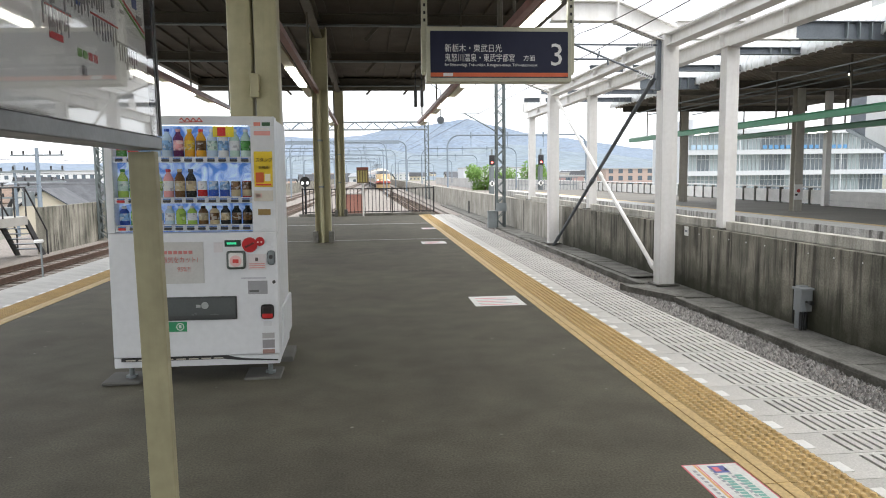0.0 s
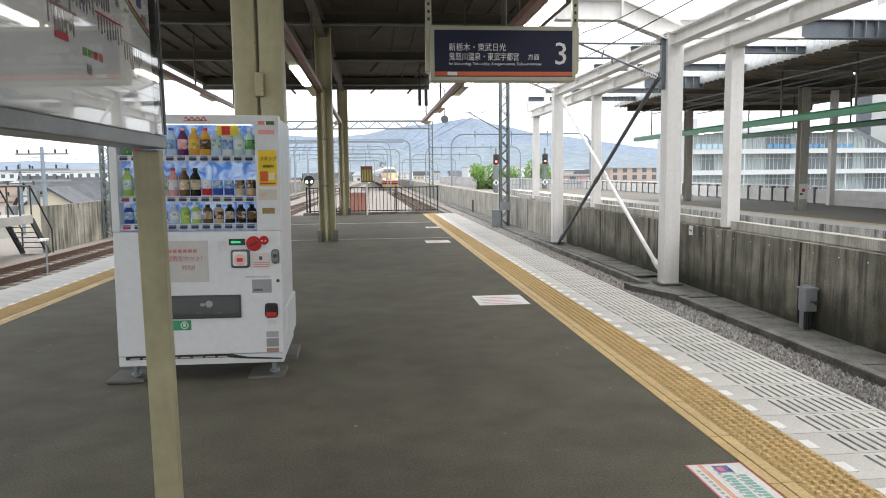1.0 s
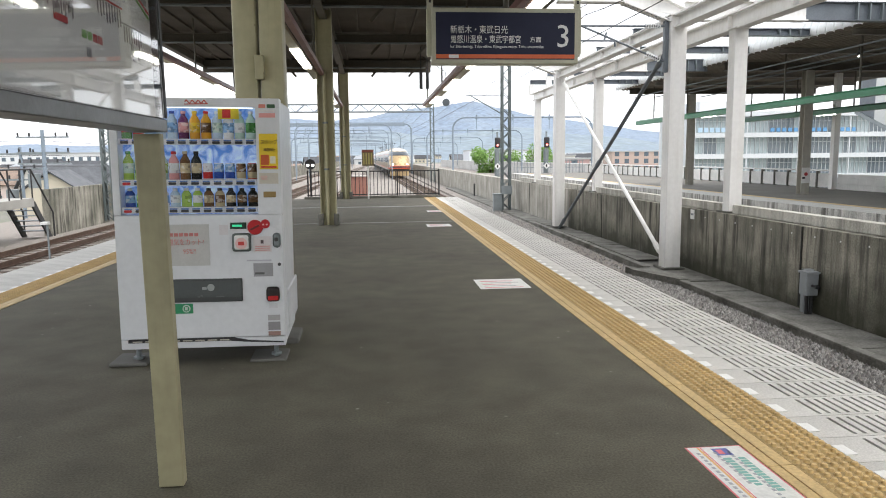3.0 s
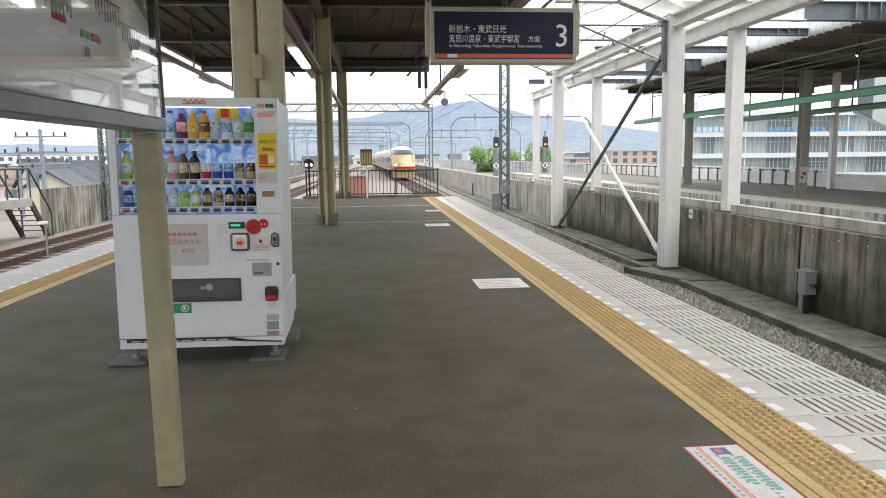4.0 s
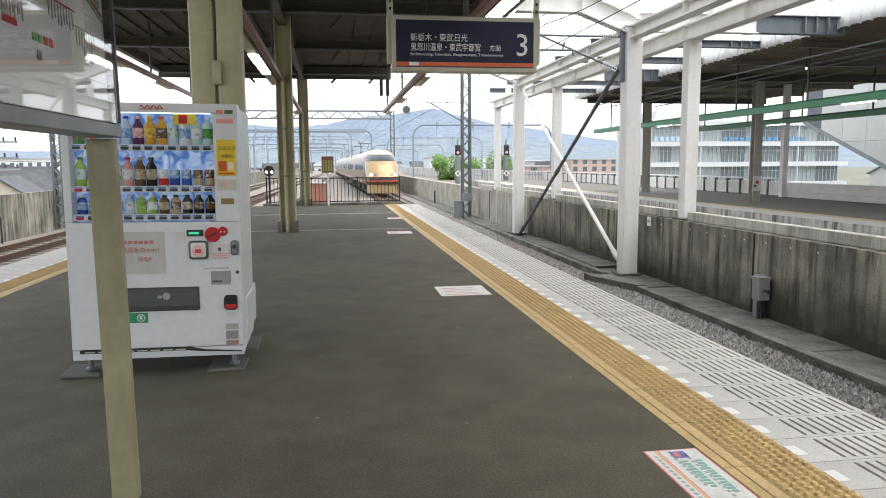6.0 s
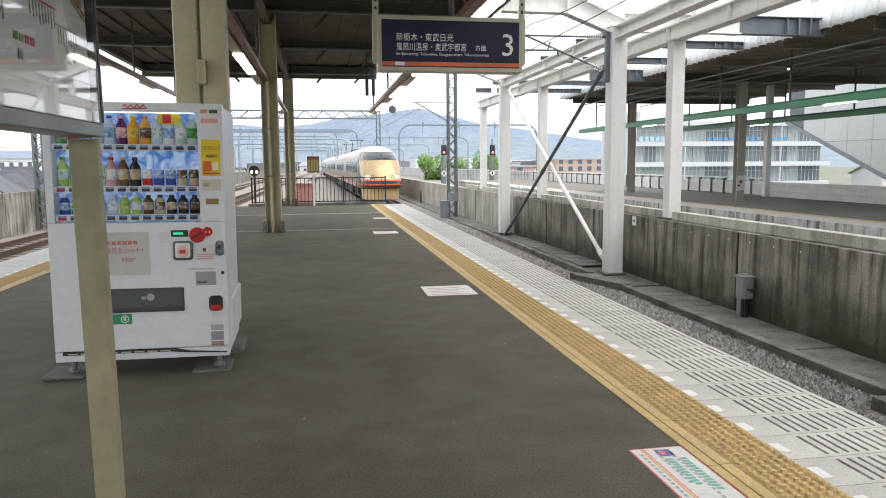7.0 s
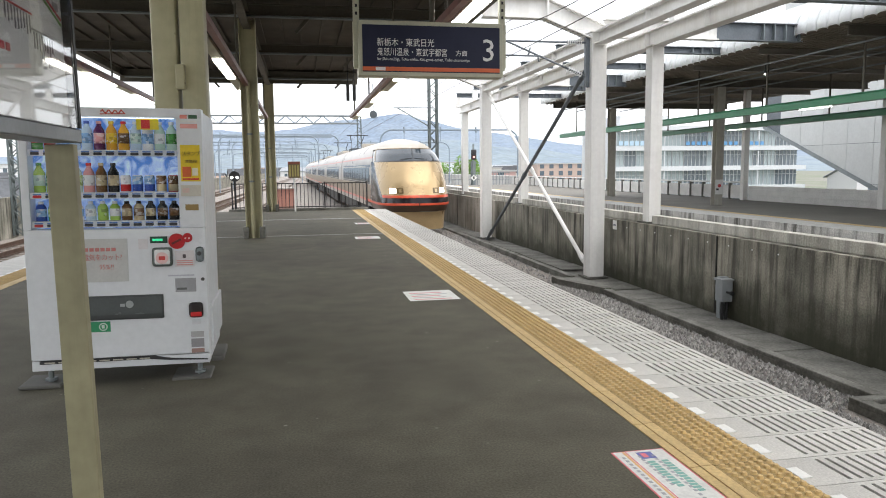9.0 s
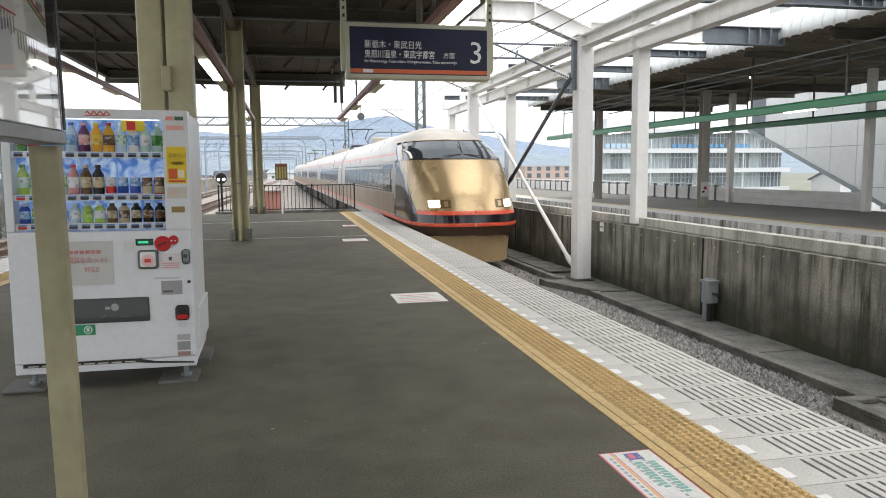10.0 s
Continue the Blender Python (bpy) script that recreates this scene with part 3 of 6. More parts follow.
# ---- floor stickers and painted lines ----
def stickers():
    pink = mat("sticker_pink", (0.72, 0.16, 0.19), 0.5, var=0.05, bump=0)
    tan = mat("sticker_orange", (0.75, 0.42, 0.16), 0.5, var=0.05, bump=0)
    teal = mat("sticker_teal", (0.18, 0.42, 0.36), 0.5, var=0.05, bump=0)
    grey = mat("sticker_grey", (0.35, 0.36, 0.38), 0.5, var=0.05, bump=0)
    blue = mat("sticker_blue", (0.12, 0.14, 0.4), 0.5, var=0.05, bump=0)
    white = mat("sticker_white", (0.72, 0.72, 0.69), 0.45, var=0.12, scale=9, fine=50, bump=0.05)
    s = thing("floor_sticker", pose(1.51, 2.68, 0), "white floor sticker with pink border and boarding notes", "floor sticker", "floor stickers")
    boxpart("border", (0, 0.285, 0, 0.6, 0.0, 0.0015), pink, s)
    boxpart("sheet", (0.008, 0.277, 0.008, 0.592, 0.001, 0.0025), white, s)
    boxpart("stripe", (0.055, 0.067, 0.01, 0.59, 0.002, 0.0032), tan, s)
    boxpart("stripe", (0.071, 0.077, 0.01, 0.59, 0.002, 0.0032), pink, s)
    boxpart("picture", (0.12, 0.2, 0.49, 0.57, 0.002, 0.0032), blue, s)
    boxpart("picture_part", (0.135, 0.165, 0.505, 0.555, 0.003, 0.004), pink, s)
    for x, y0, y1, m in ((0.225, 0.12, 0.46, teal), (0.155, 0.16, 0.46, teal)):
        y = y1
        while y > y0:
            k = (x * 37 + y * 91) % 1.0
            boxpart("text_bar", (x - 0.02 - 0.012 * k, x + 0.012, y - 0.022, y, 0.002, 0.0032), m, s)
            y -= 0.03
    for x, m, n in ((0.19, grey, 14), (0.12, grey, 9), (0.035, grey, 13)):
        for i in range(n):
            boxpart("text_bar", (x - 0.008, x + 0.008, 0.53 - i * 0.04 - 0.022, 0.53 - i * 0.04, 0.002, 0.0032), m, s)
    for x, y, w, l in ((1.15, 7.71, 0.57, 0.62), (1.11, 15.0, 0.52, 0.55), (1.42, 19.15, 0.5, 0.5)):
        s = thing("floor_sticker", pose(x, y, 0), "scuffed white square floor sticker with small print", "floor sticker", "floor stickers")
        boxpart("sheet", (0, w, 0, l, 0.0, 0.002), white, s)
        for i in range(5):
            boxpart("text_bar", (0.06, w - 0.08 - 0.05 * (i % 3), 0.06 + i * 0.1, 0.085 + i * 0.1, 0.0015, 0.003), grey if i % 2 else pink, s)
    for y, w in ((16.2, 0.05), (21.5, 0.13)):
        bm = B()
        box(bm, -3.8, 1.9, y, y + w, 0.0005, 0.003)
        solo("painted_line", bm, mat("worn_line", (0.5, 0.5, 0.48), 0.7, var=0.3, scale=8, fine=60, bump=0.1), "worn white line painted across the platform", "painted line", "structure")


stickers()


# ---- the express train ----
PANEL = mat("dull_gold_panel", (0.27, 0.205, 0.135), 0.35, 0.3, var=0.1, scale=1.5, fine=20, bump=0)
GOLD = mat("gold_paint", (0.40, 0.29, 0.155), 0.28, 0.45, var=0.06, scale=1.5, fine=20, bump=0)
CREAMW = mat("body_white", (0.39, 0.36, 0.33), 0.3, 0.1, var=0.06, scale=0.8, fine=12, bump=0)
ORANGE = mat("body_orange", (0.70, 0.10, 0.045), 0.3, var=0.06, bump=0)
BLACKP = mat("body_black", (0.018, 0.014, 0.018), 0.12, var=0.1, bump=0)
SKIRT = mat("skirt_gold", (0.60, 0.44, 0.24), 0.3, 0.3, var=0.1, scale=2, fine=20, bump=0)
UNDER = mat("underframe", (0.03, 0.028, 0.026), 0.7, 0.2, var=0.3)
TGLASS = mat("tinted_window", (0.03, 0.04, 0.05), 0.06, 0.0, var=0.1, bump=0)
LAMP = glow("headlamp_glow", (1.0, 0.88, 0.75), 5.0)
ROOFW = mat("train_roof", (0.46, 0.42, 0.36), 0.4, 0.1, var=0.12, scale=2, fine=20, bump=0)


def lerp(tab, z):
    for (a, va), (b, vb) in zip(tab, tab[1:]):
        if z <= b:
            k = (z - a) / (b - a)
            return va + (vb - va) * k
    return tab[-1][1]


NOSE_Y = [(0.2, 0.45), (0.9, 0.30), (0.93, 0.08), (1.2, 0.0), (1.5, 0.06), (2.0, 0.32), (2.45, 0.66), (2.87, 1.10), (3.15, 1.55), (3.4, 2.1), (3.6, 2.75), (3.75, 3.5), (3.86, 4.6), (3.9, 5.6)]
NOSE_W = [(0.2, 1.22), (0.9, 1.27), (0.93, 1.36), (1.2, 1.425), (2.0, 1.425), (2.6, 1.40), (2.87, 1.37), (3.15, 1.30), (3.4, 1.17), (3.6, 0.98), (3.75, 0.72), (3.86, 0.36), (3.9, 0.02)]
LONG = [(0.2, 1.3), (0.9, 1.5), (0.93, 2.0), (2.0, 2.3), (2.87, 2.4), (3.4, 2.6), (3.9, 1.0)]
CAB = 6.2


def nose_point(z, u):
    """A point on the cab at height z; u from 0 (nose) to 1 (full width)."""
    a = u * math.pi / 2
    n = 2 / 2.9
    w, y0, l = lerp(NOSE_W, z), lerp(NOSE_Y, z), lerp(LONG, z)
    return w * math.sin(a) ** n, y0 + l * (1 - math.cos(a) ** n)


def cab_shell(z0, z1, u0, u1, nz, nu, off=0.0, tail=None, sides=(-1, 1)):
    """A strip of the cab between heights and between positions round the nose; tail carries it back to that length."""
    bm = B()
    for s in sides:
        rows = []
        for i in range(nz + 1):
            z = z0 + (z1 - z0) * i / nz
            row = []
            for j in range(nu + 1):
                ua, ub = u0(z) if callable(u0) else u0, u1(z) if callable(u1) else u1
                x, y = nose_point(z, ua + (ub - ua) * j / nu)
                row.append(bm.verts.new((s * (x + off), y - off, z)))
            if tail is not None:
                row.append(bm.verts.new((s * (lerp(NOSE_W, z) + off), max(tail, row[-1].co.y + 0.001), z)))
            rows.append(row)
        for i in range(nz):
            for j in range(len(rows[0]) - 1):
                bm.faces.new((rows[i][j], rows[i][j + 1], rows[i + 1][j + 1], rows[i + 1][j]))
    bmesh.ops.remove_doubles(bm, verts=bm.verts, dist=0.0005)
    return bm


def swoop(z):
    """Where the gold nose gives way to the black cab side, wider towards the windscreen."""
    k = max(0.0, min(1.0, (z - 1.45) / 1.42))
    return 0.66 + 0.27 * k ** 0.8


def car_profile(grow=0.0):
    side = [(1.425, 0.95), (1.425, 2.0), (1.40, 2.6), (1.37, 2.87), (1.30, 3.15), (1.17, 3.4), (0.98, 3.6), (0.72, 3.75), (0.36, 3.86)]
    return [(-x, z) for x, z in side] + [(x, z) for x, z in reversed(side)]


def express_train():
    tr = thing("express_train", pose(4.55, 17.2, RAIL), "gold and white streamlined express train with orange stripes, headlights lit", "train")
    bm = cab_shell(0.2, 0.9, 0, 1, 4, 10, tail=2.6)
    part("front_skirt", bm, SKIRT, tr, "gold skirt under the nose", True)
    cab = part("cab", cab_shell(1.55, 2.87, 0, swoop, 14, 16), GOLD, tr, "metallic gold nose", True)
    part("bumper", cab_shell(0.93, 1.16, 0, 1, 3, 14, 0.0, 4.0), mat("bumper_brown", (0.06, 0.035, 0.02), 0.35, var=0.1, bump=0), cab, "dark brown lower nose", True)
    part("lower_stripe", cab_shell(1.16, 1.25, 0, 1, 2, 14, 0.02, CAB), ORANGE, cab, "orange-red stripe", True)
    part("black_band", cab_shell(1.25, 1.45, 0, 1, 2, 14, 0.0, 3.4), BLACKP, cab, "glossy black band", True)
    part("upper_stripe", cab_shell(1.45, 1.55, 0, swoop, 2, 14, 0.01), ORANGE, cab, "orange-red stripe", True)
    for s in (-1, 1):
        part("cab_side", cab_shell(1.45, 2.87, swoop, 1, 14, 8, 0.0, 3.6, sides=(s,)), BLACKP, cab, "glossy black cab side", True)
    part("windscreen", cab_shell(2.87, 3.4, 0, 0.86, 8, 14, -0.012), TGLASS, cab, "dark curved windscreen", True)
    for s in (-1, 1):
        part("pillar", cab_shell(2.87, 3.4, 0.86, 0.90, 6, 2, 0.0, sides=(s,)), GOLD, cab, smooth=True)
    for s in (-1, 1):
        part("side_window", cab_shell(2.87, 3.33, 0.90, 1, 6, 4, -0.01, 3.4, sides=(s,)), TGLASS, cab, smooth=True)
    part("cab_roof", cab_shell(3.4, 3.9, 0, 1, 12, 16, 0.0, CAB), ROOFW, cab, "cream-white domed cab roof", True)
    for s in (-1, 1):
        part("roof_side", cab_shell(2.87, 3.4, 1, 1, 6, 1, 0.0, CAB, sides=(s,)), CREAMW, cab, smooth=True)
    for s in (-1, 1):
        part("side_panel", cab_shell(1.25, 2.87, 1, 1, 6, 1, -0.004, CAB, sides=(s,)), CREAMW, cab, smooth=True)
    part("windscreen_frame", cab_shell(2.845, 2.885, 0, 0.9, 1, 14, 0.008), BLACKP, cab, smooth=True)
    part("windscreen_frame", cab_shell(3.385, 3.415, 0, 0.9, 1, 14, 0.008), GOLD, cab, smooth=True)
    for s in (-1, 1):
        bm = B()
        x, y = nose_point(3.1, 0.04)
        bar(bm, (s * 0.02 + 0.0, y + 0.02 - 0.3, 2.9), (s * 0.02, y + 0.36, 3.38), 0.025, 0.02, (0, 1, 0.5)) if s > 0 else None
        bar(bm, (s * 0.55, lerp(NOSE_Y, 2.93) - 0.01, 2.93), (s * 0.05, lerp(NOSE_Y, 3.0) - 0.03, 2.98), 0.02, 0.02)
        part("wiper", bm, DARK, cab)
    for s in (-1, 1):
        recess = mat("lamp_recess", (0.10, 0.065, 0.025), 0.25, var=0.05, bump=0) if "lamp_recess" not in bpy.data.materials else bpy.data.materials["lamp_recess"]
        hl = part("headlight", cab_shell(1.62, 1.83, 0.17, 0.47, 3, 8, 0.006, sides=(s,)), recess, tr, "lit headlight in a dark recess", True)
        part("lens", cab_shell(1.635, 1.815, 0.30, 0.455, 4, 6, 0.016, sides=(s,)), LAMP, hl, smooth=True)
        part("marker_lamp", cab_shell(1.66, 1.79, 0.20, 0.25, 2, 3, 0.014, sides=(s,)), GOLD, hl, smooth=True)
    for k in range(6):
        y0, y1 = (CAB - 0.002, 21.0) if k == 0 else (21.35 + (k - 1) * 20.3, 21.35 + (k - 1) * 20.3 + 19.95)
        bm = B()
        prism(bm, car_profile(), "y", y0, y1)
        car = part("car_body", bm, CREAMW, tr, "white passenger car with dark window band", True)
        for s in (-1, 1):
            ys = 3.95 if k == 0 else y0 + 0.02

            def strip(nm, z0, z1, m, ya=ys, yb=y1 - 0.02, off=0.008):
                bm = B()
                xa, xb = lerp(NOSE_W, z0), lerp(NOSE_W, z1)
                prism(bm, [(s * (xa - 0.02), z0), (s * (xa + off), z0), (s * (xb + off), z1), (s * (xb - 0.02), z1)], "y", ya, yb)
                return part(nm, bm, m, car)
            strip("sill_stripe", 0.95, 1.1, BLACKP)
            strip("lower_stripe", 1.16, 1.25, ORANGE)
            strip("gold_panel", 1.27, 1.9, PANEL, off=0.004)
            strip("roof_stripe", 3.03, 3.10, plain("faded_orange", (0.58, 0.20, 0.15), 0.3))
            n = 11
            a, b = (4.45, y1 - 1.6) if k == 0 else (y0 + 2.2, y1 - 1.6)
            strip("window_band", 1.92, 2.76, BLACKP, a - 0.25, b + 0.1, 0.003)
            for i in range(n):
                p = (b - a) / n
                strip("window", 2.0, 2.64, TGLASS, a + i * p + 0.06, a + (i + 1) * p - 0.06, 0.012)
            strip("door", 1.15, 2.85, mat("door_white", (0.70, 0.66, 0.6), 0.3, 0.1, var=0.05, bump=0) if "door_white" not in bpy.data.materials else bpy.data.materials["door_white"], y0 + 0.5, y0 + 1.45, 0.01) if k else strip("door_slit", 1.28, 2.86, BLACKP, 3.62, 3.82, 0.012)
        boxpart("underframe", (-1.2, 1.2, y0 + 0.3, y1 - 0.3, 0.35, 0.95), UNDER, car)
        boxpart("skirt", (-1.36, 1.36, y0 + 4.5, y1 - 4.5, 0.3, 0.94), UNDER, car)
        for yb in (y0 + 2.6, y1 - 2.6):
            for dy in (-1.05, 1.05):
                for s in (-1, 1):
                    bm = B()
                    rod(bm, (s * 0.48, yb + dy, 0.43), (s * 0.60, yb + dy, 0.43), 0.43, 18)
                    part("wheel", bm, UNDER, car)
        if k in (1, 3):
            for yc in (y0 + 3, y1 - 3):
                bm = B()
                for s in (-1, 1):
                    rod(bm, (s * 0.5, yc - 0.6, 4.0), (s * 0.5, yc + 0.6, 4.0), 0.03, 6)
                    rod(bm, (s * 0.5, yc - 0.5, 4.0), (s * 0.35, yc + 0.7, 4.45), 0.025, 6)
                    rod(bm, (s * 0.35, yc + 0.7, 4.45), (s * 0.5, yc, 4.95), 0.025, 6)
                    for yy in (yc - 0.55, yc + 0.55):
                        rod(bm, (s * 0.5, yy, 3.6), (s * 0.5, yy, 4.02), 0.04, 6)
                rod(bm, (-0.75, yc, 4.95), (0.75, yc, 4.95), 0.03, 6)
                rod(bm, (-0.5, yc - 0.6, 4.0), (0.5, yc - 0.6, 4.0), 0.03, 6)
                rod(bm, (-0.5, yc + 0.6, 4.0), (0.5, yc + 0.6, 4.0), 0.03, 6)
                part("pantograph", bm, DARK, car)
        boxpart("roof_unit", (-0.75, 0.75, y0 + 7.0, y1 - 7.0, 3.72, 3.98), ROOFW, car, 0.04)
    return tr


TRAIN = express_train()


# ---- white steel portal frames between the two platforms ----
def white_column(x, y, z0, z1, w, d, name="steel_column"):
    c = thing(name, pose(x, y, z0), "white-painted steel column, rust-stained at the foot", "column", "portal columns")
    bm = B()
    box(bm, -w / 2, w / 2, -d / 2, d / 2, 0, z1 - z0, 0.012)
    part("shaft", bm, STEELWHITE, c)
    boxpart("base_plate", (-w / 2 - 0.08, w / 2 + 0.08, -d / 2 - 0.08, d / 2 + 0.08, 0.0, 0.03), KERB, c)
    boxpart("cap_plate", (-w / 2 - 0.03, w / 2 + 0.03, -d / 2 - 0.03, d / 2 + 0.03, z1 - z0, z1 - z0 + 0.03), STEELWHITE, c)
    return c


def beam_thing(name, p, q, w, h, material, label, group=""):
    o = thing(name, pose(*p), label, "beam", group)
    bm = B()
    d = Vector(q) - Vector(p)
    ibeam(bm, (0, 0, 0), d, w, h, 0.03)
    part("section", bm, material, o)
    n = max(2, int(d.length / 2.1))
    for i in range(1, n):
        c = d * (i / n)
        bm = B()
        bar(bm, c - d.normalized() * 0.008, c + d.normalized() * 0.008, w - 0.02, h - 0.06)
        part("stiffener", bm, material, o)
    return o


for y in (5.4, 14.97, 24.5):
    white_column(6.40, y, -1.0, 4.33, 0.345, 0.345)
for y in (5.1, 13.62, 22.3, 30.7):
    white_column(7.08, y, 0.304, 3.84, 0.265, 0.265)
for a, b in ((-6, 5.2), (5.6, 14.78), (15.16, 24.3)):
    beam_thing("top_beam", (6.40, a, 4.21), (6.40, b, 4.21), 0.26, 0.27, STEELWHITE, "white-painted steel beam linking the portal columns", "portal beams")
for a, b in ((-6, 31.5),):
    beam_thing("side_beam", (7.08, a, 4.01), (7.08, b, 4.01), 0.24, 0.33, STEELWHITE, "white-painted steel edge beam above the wall", "portal beams")
# girders from the platform roof across the track, with a haunch at the column
for y in (5.4, 14.97, 24.5):
    g = thing("cross_girder", pose(0, y, 0), "white-painted steel girder spanning the track with bolted haunch", "girder", "cross girders")
    bm = B()
    ibeam(bm, (3.85 if y < 19 else 2.2, 0, 4.80), (5.25, 0, 4.80), 0.26, 0.42, 0.025)
    part("span", bm, STEELWHITE, g)
    bm = B()
    prism(bm, [(5.25, 4.59), (5.25, 5.01), (6.45, 4.55), (6.72, 4.38), (6.28, 4.38), (5.9, 4.40)], "y", -0.02, 0.02)
    bar(bm, (5.25, 0, 5.0), (6.72, 0, 4.42), 0.26, 0.025)
    bar(bm, (5.25, 0, 4.585), (6.28, 0, 4.2), 0.26, 0.025)
    part("haunch", bm, STEELWHITE, g)
    boxpart("splice_plate", (5.23, 5.27, -0.14, 0.14, 4.56, 5.04), STEELWHITE, g)
    rnd = random.Random(3)
    bm = B()
    for i in range(8):
        x = 5.33 + i * 0.1
        z = 4.585 - (x - 5.25) * 0.374
        for yy in (-0.08, 0.08):
            rod(bm, (x, yy, z - 0.03), (x, yy, z - 0.01), 0.014, 6)
    tagged(part("bolts", bm, GALV, g), kind="stuff")
# crossed tie rods
for p, q, m, lab in (((6.36, 24.2, -1.02), (6.36, 15.2, 3.75), GREYSTEEL, "dark grey diagonal tie rod between columns"), ((6.44, 15.2, -0.95), (6.44, 24.3, 4.0), STEELWHITE, "white diagonal tie rod between columns")):
    o = thing("tie_rod", pose(*p), lab, "tie rod", "tie rods")
    d = Vector(q) - Vector(p)
    bm = B()
    rod(bm, (0, 0, 0), d, 0.05, 10)
    part("rod", bm, m, o, smooth=True)
    for k in (0.06, 0.47, 0.94):
        bm = B()
        rod(bm, d * (k - 0.012), d * (k + 0.012), 0.066, 10)
        part("sleeve", bm, m, o)
# transverse frames to the neighbouring roof
for y, thick in ((6.4, 1), (9.6, 0), (12.8, 0), (16.0, 1), (19.2, 0), (22.4, 0), (25.6, 1), (28.8, 0), (32.0, 0)):
    o = thing("link_beam", pose(0, y, 0), "white and slate-grey steel beam linking frame and roof", "beam", "link beams")
    h = 0.42 if thick else 0.19
    ZL = 4.66 if thick else 4.74
    bm = B()
    ibeam(bm, (7.02, 0, ZL - 0.02), (9.9, 0, ZL), 0.22, h)
    part("inner_part", bm, STEELWHITE if thick else GREYSTEEL, o)
    bm = B()
    ibeam(bm, (9.9, 0, ZL), (12.15, 0, ZL), 0.22, h)
    part("outer_part", bm, GREYSTEEL, o)
    bm = B()
    box(bm, 6.98, 7.18, -0.1, 0.1, 4.18, ZL - 0.02 - h / 2)
    part("stub", bm, STEELWHITE, o)
    boxpart("splice_plate", (9.6, 9.9, -0.125, 0.125, ZL - h / 2 - 0.012, ZL - h / 2), STEELWHITE if thick else GREYSTEEL, o)
    for x in (11.1, 11.4, 11.7, 12.1):
        boxpart("stiffener", (x - 0.012, x + 0.012, -0.11, 0.11, ZL - h / 2, ZL + h / 2), GALV, o)


# ---- overhead line: bracket, wires, masts, portals ----
def bracket(x_col, y, side_x, z):
    o = thing("wire_bracket", pose(0, y, 0), "grey steel overhead-line bracket with white ribbed insulators", "bracket", "wire brackets")
    bm = B()
    box(bm, x_col - 0.09, x_col - 0.005, -0.06, 0.06, z - 0.95, z + 0.15, 0.005)
    part("channel", bm, GREYSTEEL, o)
    for a, b in (((side_x, 0, z), (x_col - 0.08, 0, z)), ((side_x, 0, z), (x_col - 0.08, 0, z - 0.72)), ((side_x - 0.1, 0, z - 0.3), (side_x + 0.75, 0, z - 0.3))):
        bm = B()
        rod(bm, a, b, 0.022, 8)
        part("arm", bm, GREYSTEEL, o)
    ins = mat("insulator_white", (0.75, 0.75, 0.74), 0.2, var=0.05, bump=0) if "insulator_white" not in bpy.data.materials else bpy.data.materials["insulator_white"]
    for a, b in (((side_x, 0, z), (x_col - 0.08, 0, z)), ((side_x, 0, z), (x_col - 0.08, 0, z - 0.72))):
        a, b = Vector(a), Vector(b)
        d = (b - a).normalized()
        bm = B()
        for i in range(7):
            c = b - d * (0.12 + i * 0.05)
            rod(bm, c, c + d * 0.02, 0.06, 12, 0.045)
        part("insulator", bm, ins, o)
    bm = B()
    rod(bm, (side_x + 0.5, 0, z - 0.3), (side_x + 0.55, 0, z - 0.13), 0.02, 6)
    rod(bm, (side_x + 0.72, 0, z - 0.3), (side_x + 0.74, 0, z - 0.42), 0.02, 6)
    part("steady_arm", bm, GREYSTEEL, o)


bracket(6.23, 14.97, 4.35, 4.13)
bracket(6.23, 5.4, 4.35, 4.13)


def wire(name, pts, r, label):
    bm = B()
    for p, q in zip(pts, pts[1:]):
        rod(bm, p, q, r, 5)
    return solo(name, bm, DARK, label, "cable", group="overhead wires")


def sagging(stops, z, sag, n=8, dx=0.0):
    pts = []
    for a, b in zip(stops, stops[1:]):
        for i in range(n):
            k = i / n
            y = a + (b - a) * k
            pts.append((track_x(y) + dx, y, z - sag * 4 * k * (1 - k)))
    pts.append((track_x(stops[-1]) + dx, stops[-1], z))
    return pts


STOPS = [-25, 5.4, 14.97, 33.6, 74, 119, 160, 210]
wire("messenger_wire", sagging(STOPS, 4.35, 0.25, dx=-0.1), 0.009, "black overhead messenger wire above the track")
wire("contact_wire", sagging(STOPS, 3.85, 0.03, dx=-0.05), 0.009, "black overhead contact wire above the track")
wire("feeder_wire", [(6.1, -25, 5.6), (6.1, 15, 5.4), (6.1, 33.6, 6.4), (6.2, 74, 6.8), (6.2, 119, 6.8), (5.5, 210, 6.8)], 0.012, "black feeder cable hung along the masts")
wire("feeder_wire", [(5.0, -25, 6.6), (5.0, 33.6, 7.0), (5.0, 74, 7.2), (4.5, 210, 7.0)], 0.01, "black feeder cable hung along the masts")


MAST = mat("mast_steel", (0.13, 0.155, 0.155), 0.6, 0.2, var=0.2, scale=3, fine=30, bump=0)


# Steel whose base colour carries a painted blue haze of distance.
HAZE = mat("haze_tinted_steel", (0.23, 0.28, 0.33), 0.7, 0.1, var=0.1, bump=0)


